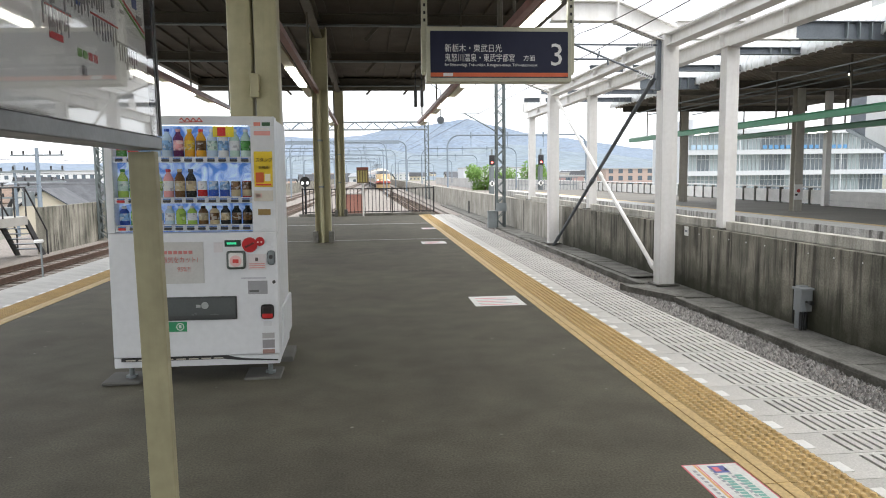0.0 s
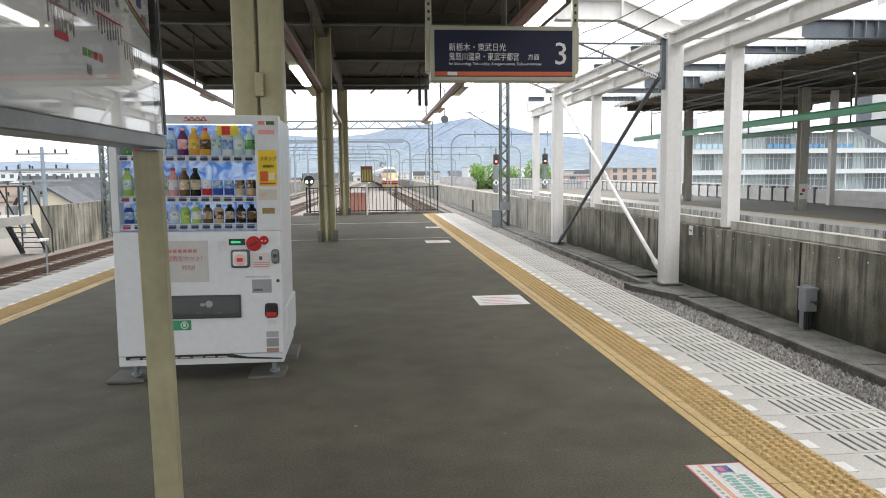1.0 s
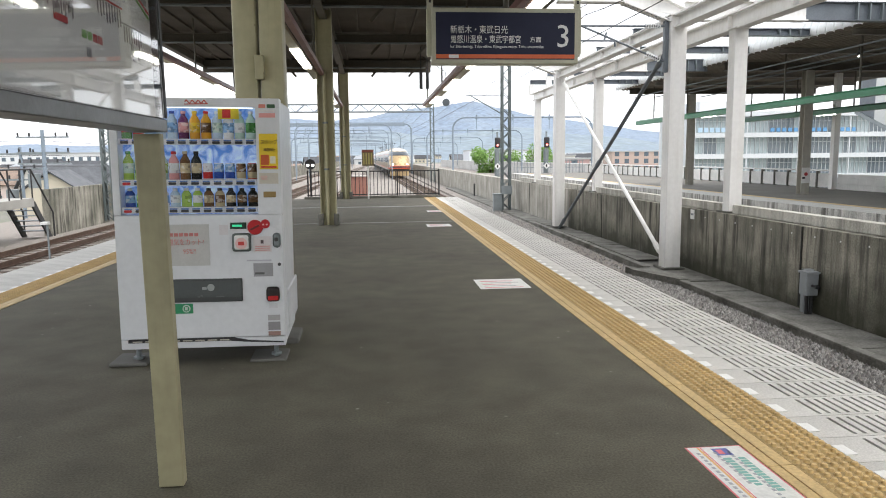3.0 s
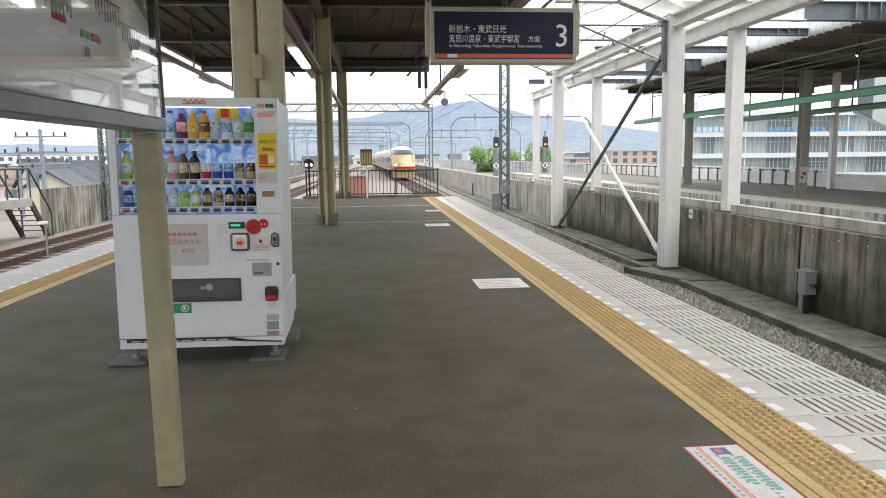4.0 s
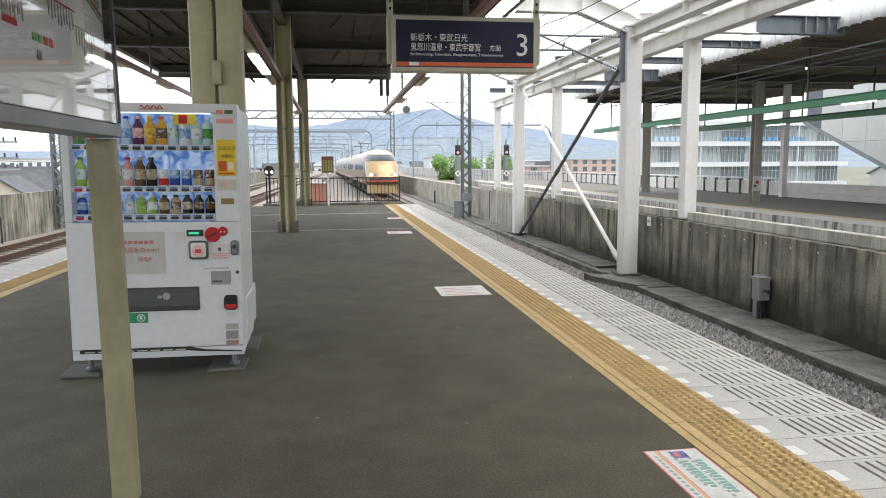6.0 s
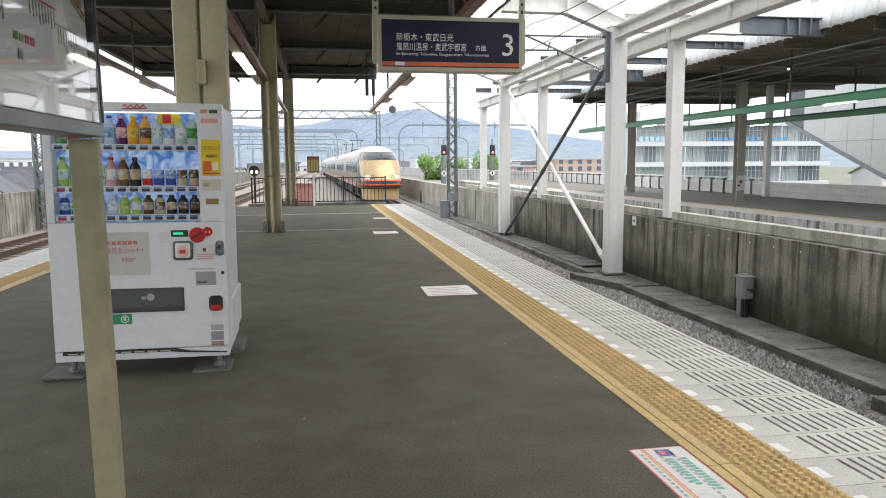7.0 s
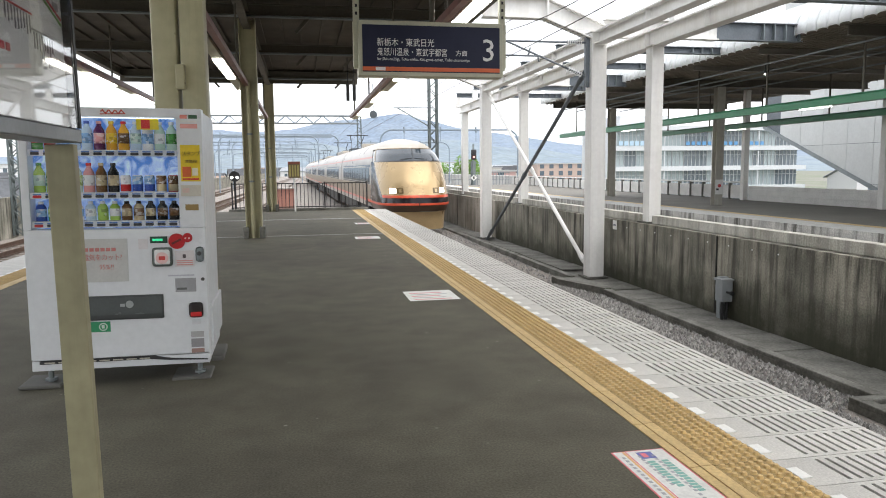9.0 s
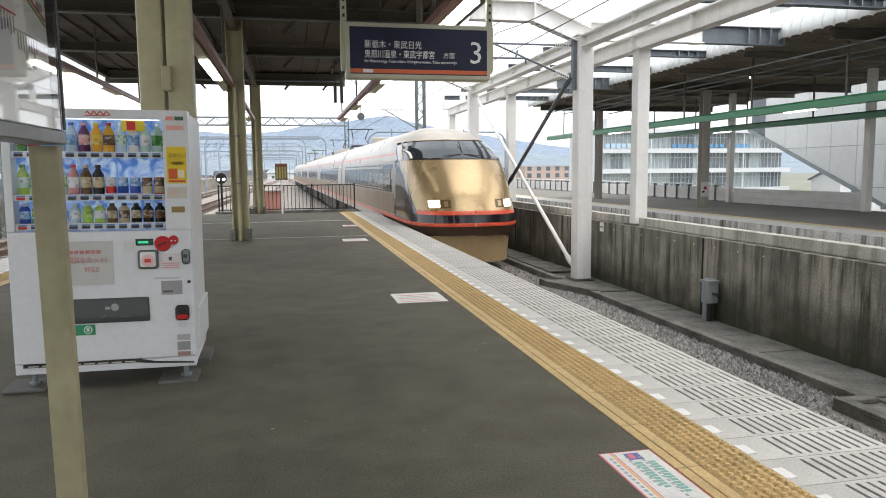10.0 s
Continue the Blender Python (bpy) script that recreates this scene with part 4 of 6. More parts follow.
def lattice_mast(x, y, z0, z1, w=0.36, arm=None):
    m = thing("lattice_mast", pose(x, y, z0), "galvanised lattice steel mast beside the track", "mast", "lattice masts")
    h = z1 - z0
    for sx in (-1, 1):
        for sy in (-1, 1):
            bm = B()
            box(bm, sx * w / 2 - 0.042, sx * w / 2 + 0.042, sy * w / 2 - 0.042, sy * w / 2 + 0.042, 0, h)
            part("leg", bm, MAST, m)
    n = int(h / 0.36)
    for s in (-1, 1):
        bm = B()
        for i in range(n):
            a, b = i * h / n, (i + 1) * h / n
            p = -1 if i % 2 else 1
            bar(bm, (p * w / 2, s * w / 2, a), (-p * w / 2, s * w / 2, b), 0.03, 0.075, (0, 1, 0))
            bar(bm, (s * w / 2, p * w / 2, a), (s * w / 2, -p * w / 2, b), 0.03, 0.075, (1, 0, 0))
        tagged(part("lacing", bm, MAST, m), kind="stuff")
    return m


m1 = lattice_mast(6.22, 33.6, -1.05, 7.4)
boxpart("junction_box", (-0.24, 0.24, -0.32, -0.2, 0.75, 1.15), GALV, m1)
bm = B()
pts = [(-0.2, 0, 6.6), (-0.3, 0, 7.0), (-0.5, 0, 7.2), (-2.4, 0, 7.25)]
for a, b in zip(pts, pts[1:]):
    rod(bm, a, b, 0.05, 8)
rod(bm, (-1.7, 0, 5.35), (-0.2, 0, 4.5), 0.03, 6)
rod(bm, (-1.9, 0, 5.35), (-0.2, 0, 5.35), 0.02, 6)
part("cantilever", bm, GALV, m1)
lattice_mast(6.05, 74, -1.05, 6.9)
lattice_mast(-11.75, 33.3, -1.2, 8.0)
lattice_mast(-14.0, 74, -1.2, 6.9)


def truss_gantry(y, x0, x1, z, h=0.75):
    t = thing("truss_gantry", pose(0, y, z), "grey lattice truss gantry spanning the tracks", "gantry")
    for zz in (0, h):
        bm = B()
        for yy in (-0.3, 0.3):
            rod(bm, (x0, yy, zz), (x1, yy, zz), 0.07, 6)
        part("chord", bm, GALV, t)
    n = int((x1 - x0) / 0.9)
    bm = B()
    for i in range(n):
        a, b = x0 + (x1 - x0) * i / n, x0 + (x1 - x0) * (i + 1) / n
        p, q = (0, h) if i % 2 else (h, 0)
        for yy in (-0.3, 0.3):
            rod(bm, (a, yy, p), (b, yy, q), 0.045, 5)
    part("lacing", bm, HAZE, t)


truss_gantry(74, -14.0, 6.05, 6.1)



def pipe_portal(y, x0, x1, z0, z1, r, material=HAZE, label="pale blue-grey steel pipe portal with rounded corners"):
    t = thing("pipe_portal", pose(0, y, 0), label, "gantry", "pipe portals")
    c = 1.1
    for s, x in ((1, x0), (-1, x1)):
        pts = [(x, 0, z0), (x, 0, z1 - c)]
        for i in range(1, 7):
            a = i / 6 * math.pi / 2
            pts.append((x + s * c * (1 - math.cos(a)), 0, z1 - c + c * math.sin(a)))
        bm = B()
        for p, q in zip(pts, pts[1:]):
            rod(bm, p, q, r, 8)
        part("leg", bm, material, t, smooth=True)
    bm = B()
    rod(bm, (x0 + c, 0, z1), (x1 - c, 0, z1), r, 8)
    part("crossbar", bm, material, t, smooth=True)
    k = x0 + 2.2
    while k < x1 - 1:
        bm = B()
        rod(bm, (k, 0, z1 - 0.25), (k, 0, z1 + 0.25), r * 1.1, 6)
        rod(bm, (k, 0, z1 - 1.1), (k, 0, z1 - 0.2), 0.03, 5)
        part("wire_support", bm, material, t)
        k += 3.4


for y in (66, 98, 134, 175, 225):
    pipe_portal(y, 7.3, 20.4, -0.5, 5.05, 0.085)
for y, z in ((119, 7.0), (150, 6.6), (185, 6.6), (225, 6.6), (265, 6.6)):
    pipe_portal(y, -19.5, 6.3 - 0.02 * (y - 119), -1.3, z, 0.10 if y > 119 else 0.14)
for y in (98, 131, 165, 205):
    pipe_portal(y, -14.5, -6.0, -1.3, 5.2, 0.08)
for y in (90, 108, 141, 172, 208, 240):
    pipe_portal(y, -9.5, 2.3, -1.3, 5.6, 0.07)
for y, x0, x1, z in ((83, -17.5, -3.5, 5.4), (115, -12.0, -1.0, 5.9), (126, -18.0, -7.5, 5.0), (158, -11.0, 0.5, 5.3), (195, -20.0, -9.0, 5.8), (250, -14.0, 3.0, 6.0)):
    pipe_portal(y, x0, x1, -1.3, z, 0.06)
# box girder on the first wide portal
bm = B()
box(bm, -19, 5.2, 118.8, 119.2, 6.6, 7.2)
solo("box_girder", bm, HAZE, "blue-grey box girder spanning the far tracks", "girder")


# ---- tracks ----
def track(name, xf, y0, y1, near):
    t = thing(name, pose(0, 0, 0), "rusty steel rails on concrete sleepers", "railway track", "railway tracks")
    ys = [y0]
    while ys[-1] < y1:
        ys.append(min(y1, ys[-1] + 12))
    for s in (-0.55, 0.55):
        bm = B()
        for a, b in zip(ys, ys[1:]):
            bar(bm, (xf(a) + s, a, RAIL - 0.02), (xf(b) + s, b, RAIL - 0.02), 0.065, 0.04)
            bar(bm, (xf(a) + s, a, RAIL - 0.09), (xf(b) + s, b, RAIL - 0.09), 0.02, 0.1)
            bar(bm, (xf(a) + s, a, RAIL - 0.15), (xf(b) + s, b, RAIL - 0.15), 0.13, 0.02)
        part("rail", bm, RAILTOP, t)
    me = None
    for i in range(int((near - y0) / 0.62)):
        y = y0 + i * 0.62
        if me is None:
            bm = B()
            box(bm, -1.0, 1.0, -0.11, 0.11, RAIL - 0.34, RAIL - 0.165, 0.015)
            me = mesh(bm, "sleeper", mat("sleeper_timber", (0.10, 0.075, 0.055), 0.9, var=0.35, scale=6, fine=60, bump=0.3, per_object=0.25) if "sleeper_timber" not in bpy.data.materials else bpy.data.materials["sleeper_timber"])
        o = new("sleeper", me)
        o.parent = t
        o.location = (xf(y), y, 0)
    return t


track("railway_track", track_x, -10, 300, 110)
track("railway_track", lambda y: -10.12 + 0.008 * max(0, y - 30), 10, 300, 90)
track("railway_track", lambda y: -6.6 - 0.0 * y + 0.02 * max(0, y - 45) if y > 45 else -6.6, 27, 300, 70)
track("railway_track", lambda y: -2.3 + 0.012 * (y - 30), 30, 300, 80)
track("railway_track", lambda y: 9.3, -10, 300, 30)

# ballast stones that show beside the edge
def stones():
    rnd = random.Random(7)
    bm = B()
    verts, faces = [], []
    for i in range(9000):
        y = rnd.uniform(4.5, 15) if i < 6500 else rnd.uniform(15, 45)
        x = rnd.uniform(5.3, 6.0) if y > 6.41 and rnd.random() < 0.8 else rnd.uniform(4.7, 5.5)
        r = rnd.uniform(0.016, 0.034)
        z = (-1.13 if x > 5.35 else BED + 0.02) + rnd.uniform(0, 0.015)
        b = len(verts)
        a = rnd.uniform(0, 6.28)
        for k in range(4):
            verts.append((x + r * math.cos(a + k * 1.57) * rnd.uniform(0.7, 1.3), y + r * math.sin(a + k * 1.57) * rnd.uniform(0.7, 1.3), z - 0.01))
        verts.append((x + rnd.uniform(-r, r) * 0.4, y + rnd.uniform(-r, r) * 0.4, z + r * rnd.uniform(0.6, 1.2)))
        faces += [(b + k, b + (k + 1) % 4, b + 4) for k in range(4)]
    me = bpy.data.meshes.new("ballast_stones")
    me.from_pydata(verts, [], faces)
    m = mat("stone", (0.35, 0.34, 0.325), 0.9, var=0.3, scale=20, fine=90, bump=0.2)
    n, l = m.node_tree.nodes, m.node_tree.links
    geo, hs, pr = n.new("ShaderNodeNewGeometry"), n.new("ShaderNodeHueSaturation"), n.new("ShaderNodeMapRange")
    pr.inputs[3].default_value, pr.inputs[4].default_value = 0.45, 1.45
    link = n["Principled BSDF"].inputs["Base Color"].links[0]
    src = link.from_socket
    l.new(geo.outputs["Random Per Island"], pr.inputs[0]), l.new(pr.outputs[0], hs.inputs["Value"]), l.new(src, hs.inputs["Color"])
    l.new(hs.outputs[0], n["Principled BSDF"].inputs["Base Color"])
    me.materials.append(m)
    bm.free()
    tagged(new("ballast_stones", me), "loose grey crushed stones of the track bed", "ballast", "", "stuff")


stones()


# ---- drinks vending machine ----
def lathe(bm, prof, seg=12, mats=None, x=0.0, y=0.0, z=0.0):
    rings = []
    for r, h in prof:
        rings.append([bm.verts.new((x + r * math.cos(2 * math.pi * i / seg), y + r * math.sin(2 * math.pi * i / seg), z + h)) for i in range(seg)])
    for k, (a, b) in enumerate(zip(rings, rings[1:])):
        for i in range(seg):
            f = bm.faces.new((a[i], a[(i + 1) % seg], b[(i + 1) % seg], b[i]))
            f.material_index = mats[k] if mats else 0
    bm.faces.new(rings[0][::-1]).material_index = mats[0] if mats else 0
    bm.faces.new(rings[-1]).material_index = mats[-1] if mats else 0


def vending_machine():
    X0, X1, Y0, Z0, Z1 = -1.783, -0.650, 5.05, 0.128, 1.875
    w, h = X1 - X0, Z1 - Z0
    v = thing("vending_machine", pose(X0 - 0.01, Y0 + 0.04, 0.002, 0, 0.6, 1.2), "white drinks vending machine with lit display of bottles and cans", "vending machine")
    enamel = mat("white_enamel", (0.70, 0.715, 0.735), 0.3, var=0.05, scale=1.5, fine=20, bump=0)
    side = mat("enamel_side", (0.68, 0.70, 0.72), 0.35, var=0.08, scale=2, fine=20, bump=0)
    # body with a window recess
    wx0, wx1, wz0, wz1 = 0.05, 0.97, 1.075, 1.812
    bm = B()
    box(bm, 0.0, w, 0.12, 0.80, Z0, Z1 - 0.012, 0.012)
    box(bm, w - 0.01, w + 0.012, 0.2, 0.92, 0.2, 0.5, 0.01)
    part("cabinet", bm, side, v)
    dr = new("door")
    dr.parent = v
    for nm, d in (("door_panel", (0.0, w, 0.0, 0.12, 0.20, wz0)), ("door_top", (0.0, w, 0.0, 0.12, wz1, Z1)), ("door_side", (0.0, wx0, 0.0, 0.12, wz0 + 0.001, wz1 - 0.001)), ("door_side", (wx1, w, 0.0, 0.12, wz0 + 0.001, wz1 - 0.001))):
        boxpart(nm, d, enamel, dr, 0.006 if nm == "door_panel" else 0.003)
    # bottom grille with a swept lip
    bm = B()
    box(bm, 0.0, w, 0.004, 0.12, Z0, 0.196, 0.006)
    part("plinth", bm, enamel, v)
    bm = B()
    pts = [(0.05, 0.175), (0.05, 0.196), (0.76, 0.200), (0.88, 0.176), (1.12, 0.160), (1.12, 0.152), (0.86, 0.164), (0.74, 0.176)]
    prism(bm, [(x, z) for x, z in pts], "y", -0.003, 0.02)
    part("grille_gap", bm, DARK, v)
    for i in range(8):
        boxpart("grille_slat", (0.08 + i * 0.085, 0.145 + i * 0.085, -0.006, 0.01, 0.180, 0.188), plain("grille_beige", (0.5, 0.47, 0.4)), v)
    for x in (0.06, w - 0.1):
        bm = B()
        rod(bm, (x + 0.02, 0.12, 0.02), (x + 0.02, 0.12, Z0), 0.018, 8)
        rod(bm, (x + 0.02, 0.12, 0.035), (x + 0.02, 0.12, 0.05), 0.04, 6)
        part("foot", bm, GALV, v)
        bm = B()
        box(bm, x - 0.16, x + 0.10, 0.02, 0.32, 0.0, 0.025, 0.01)
        part("foot_plate", bm, plain("foot_rubber", (0.13, 0.128, 0.118), 0.85), v)
    for x in (w + 0.0,):
        bm = B()
        box(bm, x - 0.16, x + 0.05, 0.5, 0.9, 0.0, 0.05, 0.012)
        part("foot_plate", bm, plain("foot_rubber", (0.13, 0.128, 0.118), 0.85), v)
    # lit display
    disp = new("display")
    disp.parent = v
    backing = glow("display_backing", (0.30, 0.52, 0.95), 0.2)
    n, l = backing.node_tree.nodes, backing.node_tree.links
    tc, vo, cr = n.new("ShaderNodeTexCoord"), n.new("ShaderNodeTexNoise"), n.new("ShaderNodeValToRGB")
    vo.inputs["Scale"].default_value, vo.inputs["Detail"].default_value, vo.inputs["Distortion"].default_value = 9, 3, 1.6
    el = cr.color_ramp.elements
    el[0].color, el[0].position, el[1].color, el[1].position = (0.08, 0.22, 0.62, 1), 0.38, (0.62, 0.77, 0.97, 1), 0.66
    l.new(tc.outputs["Object"], vo.inputs["Vector"]), l.new(vo.outputs[0], cr.inputs[0])
    l.new(cr.outputs[0], n["Principled BSDF"].inputs["Emission Color"]), l.new(cr.outputs[0], n["Principled BSDF"].inputs["Base Color"])
    boxpart("backing", (wx0, wx1, 0.112, 0.119, wz0, wz1), backing, disp)
    # Thin glowing strip added to brighten the drinks; the machine shows none.
    added_glow = glow("added_display_glow", (0.75, 0.86, 1.0), 1.6)
    boxpart("led_strip", (wx0 + 0.02, wx1 - 0.02, 0.02, 0.034, wz1 - 0.004, wz1 - 0.001), added_glow, disp)
    chrome = plain("shelf_white", (0.7, 0.72, 0.76), 0.25)
    drinks = {}

    def drink_surface(c, printed):
        """Glossy bottle or can surface; a printed one carries blocks of lighter and darker ink."""
        name = "drink_" + ("label_" if printed else "") + "_".join("%02d" % int(k * 99) for k in c)
        if name in bpy.data.materials:
            return bpy.data.materials[name]
        c = tuple(min(0.8, k * 0.95) for k in c)
        m = mat(name, c, 0.14, var=0.1, scale=20, fine=80, bump=0)
        if printed:
            n, l = m.node_tree.nodes, m.node_tree.links
            bs = n["Principled BSDF"]
            src = bs.inputs["Base Color"].links[0].from_socket
            tc, vo, cr, mx = n.new("ShaderNodeTexCoord"), n.new("ShaderNodeTexVoronoi"), n.new("ShaderNodeValToRGB"), n.new("ShaderNodeMixRGB")
            vo.distance, vo.inputs["Scale"].default_value = "CHEBYCHEV", 55
            oi, ad = n.new("ShaderNodeObjectInfo"), n.new("ShaderNodeVectorMath")
            ad.operation = "ADD"
            l.new(tc.outputs["Object"], ad.inputs[0]), l.new(oi.outputs["Random"], ad.inputs[1])
            l.new(ad.outputs[0], vo.inputs["Vector"])
            el = cr.color_ramp.elements
            cr.color_ramp.interpolation = "CONSTANT"
            el[0].color, el[1].color, el[1].position = (0.75, 0.74, 0.7, 1), (c[0], c[1], c[2], 1), 0.3
            e = el.new(0.72)
            e.color = (c[0] * 0.15, c[1] * 0.15, c[2] * 0.2, 1)
            l.new(vo.outputs["Color"], cr.inputs[0])
            mx.inputs[0].default_value = 0.45
            l.new(src, mx.inputs[1]), l.new(cr.outputs[0], mx.inputs[2]), l.new(mx.outputs[0], bs.inputs["Base Color"])
        return m

    def drink(kind, body, label, cap):
        key = (kind, body, label, cap)
        if key not in drinks:
            bm = B()
            if kind == "bottle":
                lathe(bm, [(0.030, 0), (0.031, 0.01), (0.031, 0.045), (0.0315, 0.046), (0.0315, 0.115), (0.031, 0.116), (0.029, 0.135), (0.013, 0.17), (0.0125, 0.18), (0.015, 0.181), (0.015, 0.198), (0.013, 0.2)], 14, [0, 0, 1, 1, 1, 0, 0, 0, 2, 2, 2])
            elif kind == "small":
                lathe(bm, [(0.028, 0), (0.029, 0.008), (0.029, 0.03), (0.0295, 0.031), (0.0295, 0.085), (0.026, 0.1), (0.014, 0.118), (0.014, 0.135), (0.012, 0.137)], 14, [0, 0, 1, 1, 0, 0, 2, 2])
            else:
                lathe(bm, [(0.026, 0), (0.0285, 0.006), (0.0285, 0.05), (0.0286, 0.051), (0.0286, 0.1), (0.026, 0.108), (0.0255, 0.112)], 14, [2, 0, 0, 1, 1, 2])
            drinks[key] = mesh(bm, kind, [drink_surface(k, i == 1) for i, k in enumerate((body, label, cap))], True)
        return drinks[key]
    R, Wt, Bl, Gr, Yl, Br, Bk, Or, Lb, Lg, Pk = (0.6, 0.03, 0.03), (0.75, 0.76, 0.78), (0.03, 0.08, 0.4), (0.07, 0.3, 0.06), (0.75, 0.5, 0.03), (0.16, 0.08, 0.03), (0.02, 0.02, 0.02), (0.7, 0.25, 0.04), (0.25, 0.45, 0.75), (0.4, 0.6, 0.12), (0.75, 0.35, 0.35)
    Cr, Wa, Pu, Am, Gl = (0.55, 0.45, 0.28), (0.52, 0.66, 0.80), (0.12, 0.02, 0.10), (0.72, 0.36, 0.03), (0.50, 0.68, 0.60)
    rows = [
        (1.60, "bottle", 0.95, [(Gr, R, R), (R, R, Wt), (Lb, Wt, Bl), (Wa, Lb, Wt), (Wa, Lb, Bl), (Pu, Pk, Pk), (Am, Yl, Yl), (Am, Br, R), (Wa, Gl, Wt), (Wt, Lb, Wt), (Gl, Wt, Wt), (Gl, Gr, Wt)]),
        (1.32, "bottle", 0.97, [(Lg, Gl, Gr), (Lg, Gr, Wt), (Lb, Wt, Wt), (Gl, Lg, Wt), (Pk, Wt, R), (Br, Cr, Cr), (Bk, Cr, Bk), None, None, None, None, None]),
        (1.32, "can", 1.0, [None] * 7 + [(R, Wt, Wt), (Bl, Lb, Wt), (Bl, Lb, Wt), (Cr, Br, Wt), (Cr, Br, R)]),
        (1.13, "small", 0.94, [(Bl, Lb, Wt), (Gr, Lg, Wt), (Lb, Wt, Wt), (Wt, Lb, Bl), (Wa, Wt, Wt), (Lg, Lg, Wt), (Lg, Wt, Wt), (Br, Cr, Bk), (Cr, Br, Bk), (Bk, Cr, Bk), (Bk, Br, Bk), (Bk, Br, Bk)]),
    ]
    for z, kind, tall, items in rows:
        for i, it in enumerate(items):
            if it:
                o = new(kind, drink(kind, *it))
                o.parent = disp
                o.location = (wx0 + 0.045 + i * 0.0757, 0.07, z)
                o.scale = (1.16, 1.0, tall)
    for z in (1.60, 1.32, 1.13):
        boxpart("shelf", (wx0, wx1, 0.02, 0.112, z - 0.008, z - 0.001), chrome, disp)
        boxpart("price_rail", (wx0 + 0.004, wx1 - 0.004, 0.006, 0.019, z - 0.042, z - 0.008), chrome, disp)
        for i in range(12):
            x = wx0 + 0.045 + i * 0.0757
            bm = B()
            box(bm, x - 0.026, x + 0.026, -0.002, 0.007, z - 0.036, z - 0.018, 0.006)
            part("button", bm, plain("button_dark", (0.05, 0.05, 0.055)) if not (i == 0 and z < 1.5) else plain("button_red", (0.55, 0.03, 0.03)), disp)
            boxpart("price_tag", (x - 0.025, x + 0.025, 0.002, 0.0065, z - 0.0165, z - 0.008), plain("price_blue", (0.10, 0.2, 0.5)), disp)
    pane = boxpart("pane", (wx0, wx1, -0.001, 0.0015, wz0, wz1), glass("display_glass", ior=1.22), disp)
    pane.visible_shadow = False
    boxpart("promo_card", (0.715, 0.855, 0.03, 0.034, 1.735, 1.81), plain("promo_yellow", (0.75, 0.6, 0.03)), disp)
    boxpart("promo_badge", (0.745, 0.80, 0.026, 0.031, 1.742, 1.80), plain("promo_red", (0.6, 0.02, 0.02)), disp)
    # red script mark drawn as a plain wavy shape
    bm = B()
    for i in range(14):
        x = 0.505 + i * 0.0105
        bar(bm, (x, -0.001, 1.848 + 0.013 * math.sin(i * 1.7)), (x + 0.013, -0.001, 1.848 + 0.013 * math.sin((i + 1) * 1.7)), 0.007, 0.004, (0, 1, 0))
    bar(bm, (0.50, -0.001, 1.832), (0.655, -0.001, 1.836), 0.006, 0.004, (0, 1, 0))
    part("script_mark", bm, plain("mark_red", (0.5, 0.06, 0.04)), dr)

    def stick(nm, x0, x1, z0, z1, c, y=-0.003, par=dr, d=0.006, m=None):
        return boxpart(nm, (x0, x1, y, y + d, z0, z1), m or plain("st_" + "_".join("%02d" % int(k * 99) for k in c), c), par)
    # right-hand column
    stick("sticker", 0.99, 1.115, 1.39, 1.635, (0.80, 0.58, 0.03))
    stick("sticker_print", 1.0, 1.105, 1.40, 1.412, (0.6, 0.05, 0.03), -0.005)
    stick("sticker_print", 1.0, 1.055, 1.42, 1.49, (0.62, 0.12, 0.03), -0.005)
    stick("sticker_print", 1.062, 1.1, 1.43, 1.48, (0.8, 0.75, 0.6), -0.005)
    ink = plain("ink_brown", (0.10, 0.05, 0.02))
    text("スタンプ", 0.034, pose(1.0, -0.005, 1.565, 90), ink, dr, squash=0.85)
    text("本無料!", 0.026, pose(1.02, -0.005, 1.515, 90), ink, dr, squash=0.9)
    for z0, z1, a, b, c in ((1.81, 1.835, 0.995, 1.04, (0.72, 0.25, 0.2)), (1.81, 1.835, 1.05, 1.105, (0.05, 0.12, 0.06)), (1.785, 1.797, 0.995, 1.1, (0.75, 0.72, 0.68)), (1.745, 1.775, 0.995, 1.105, (0.75, 0.35, 0.32)), (1.29, 1.365, 0.985, 1.115, (0.62, 0.58, 0.5)), (1.315, 1.345, 0.995, 1.04, (0.75, 0.5, 0.45)), (1.195, 1.235, 1.01, 1.095, (0.3, 0.2, 0.07))):
        stick("sticker", a, b, z0, z1, c)
    # notice panel, partly legible
    stick("notice_panel", 0.22, 0.63, 0.70, 0.99, (0.52, 0.52, 0.50))
    pinkink = plain("pink_ink", (0.55, 0.2, 0.18))
    text("電気をカット?", 0.047, pose(0.35, -0.005, 0.85, 90), pinkink, dr, squash=0.82)
    text("95%?!", 0.047, pose(0.45, -0.005, 0.785, 90), pinkink, dr, squash=0.85)
    for i in range(6):
        stick("text_bar", 0.36 + i * 0.034, 0.386 + i * 0.034, 0.907, 0.93, (0.55, 0.2, 0.18), -0.005)
    # payment fittings
    stick("sticker", 0.70, 0.76, 0.915, 0.985, (0.66, 0.63, 0.64))
    stick("amount_display", 0.775, 0.885, 0.955, 1.0, (0.015, 0.05, 0.03), -0.006, d=0.01)
    stick("amount_glow", 0.79, 0.855, 0.97, 0.985, (0, 0, 0), -0.0075, m=glow("amount_green", (0.05, 0.6, 0.3), 0.5), d=0.003)

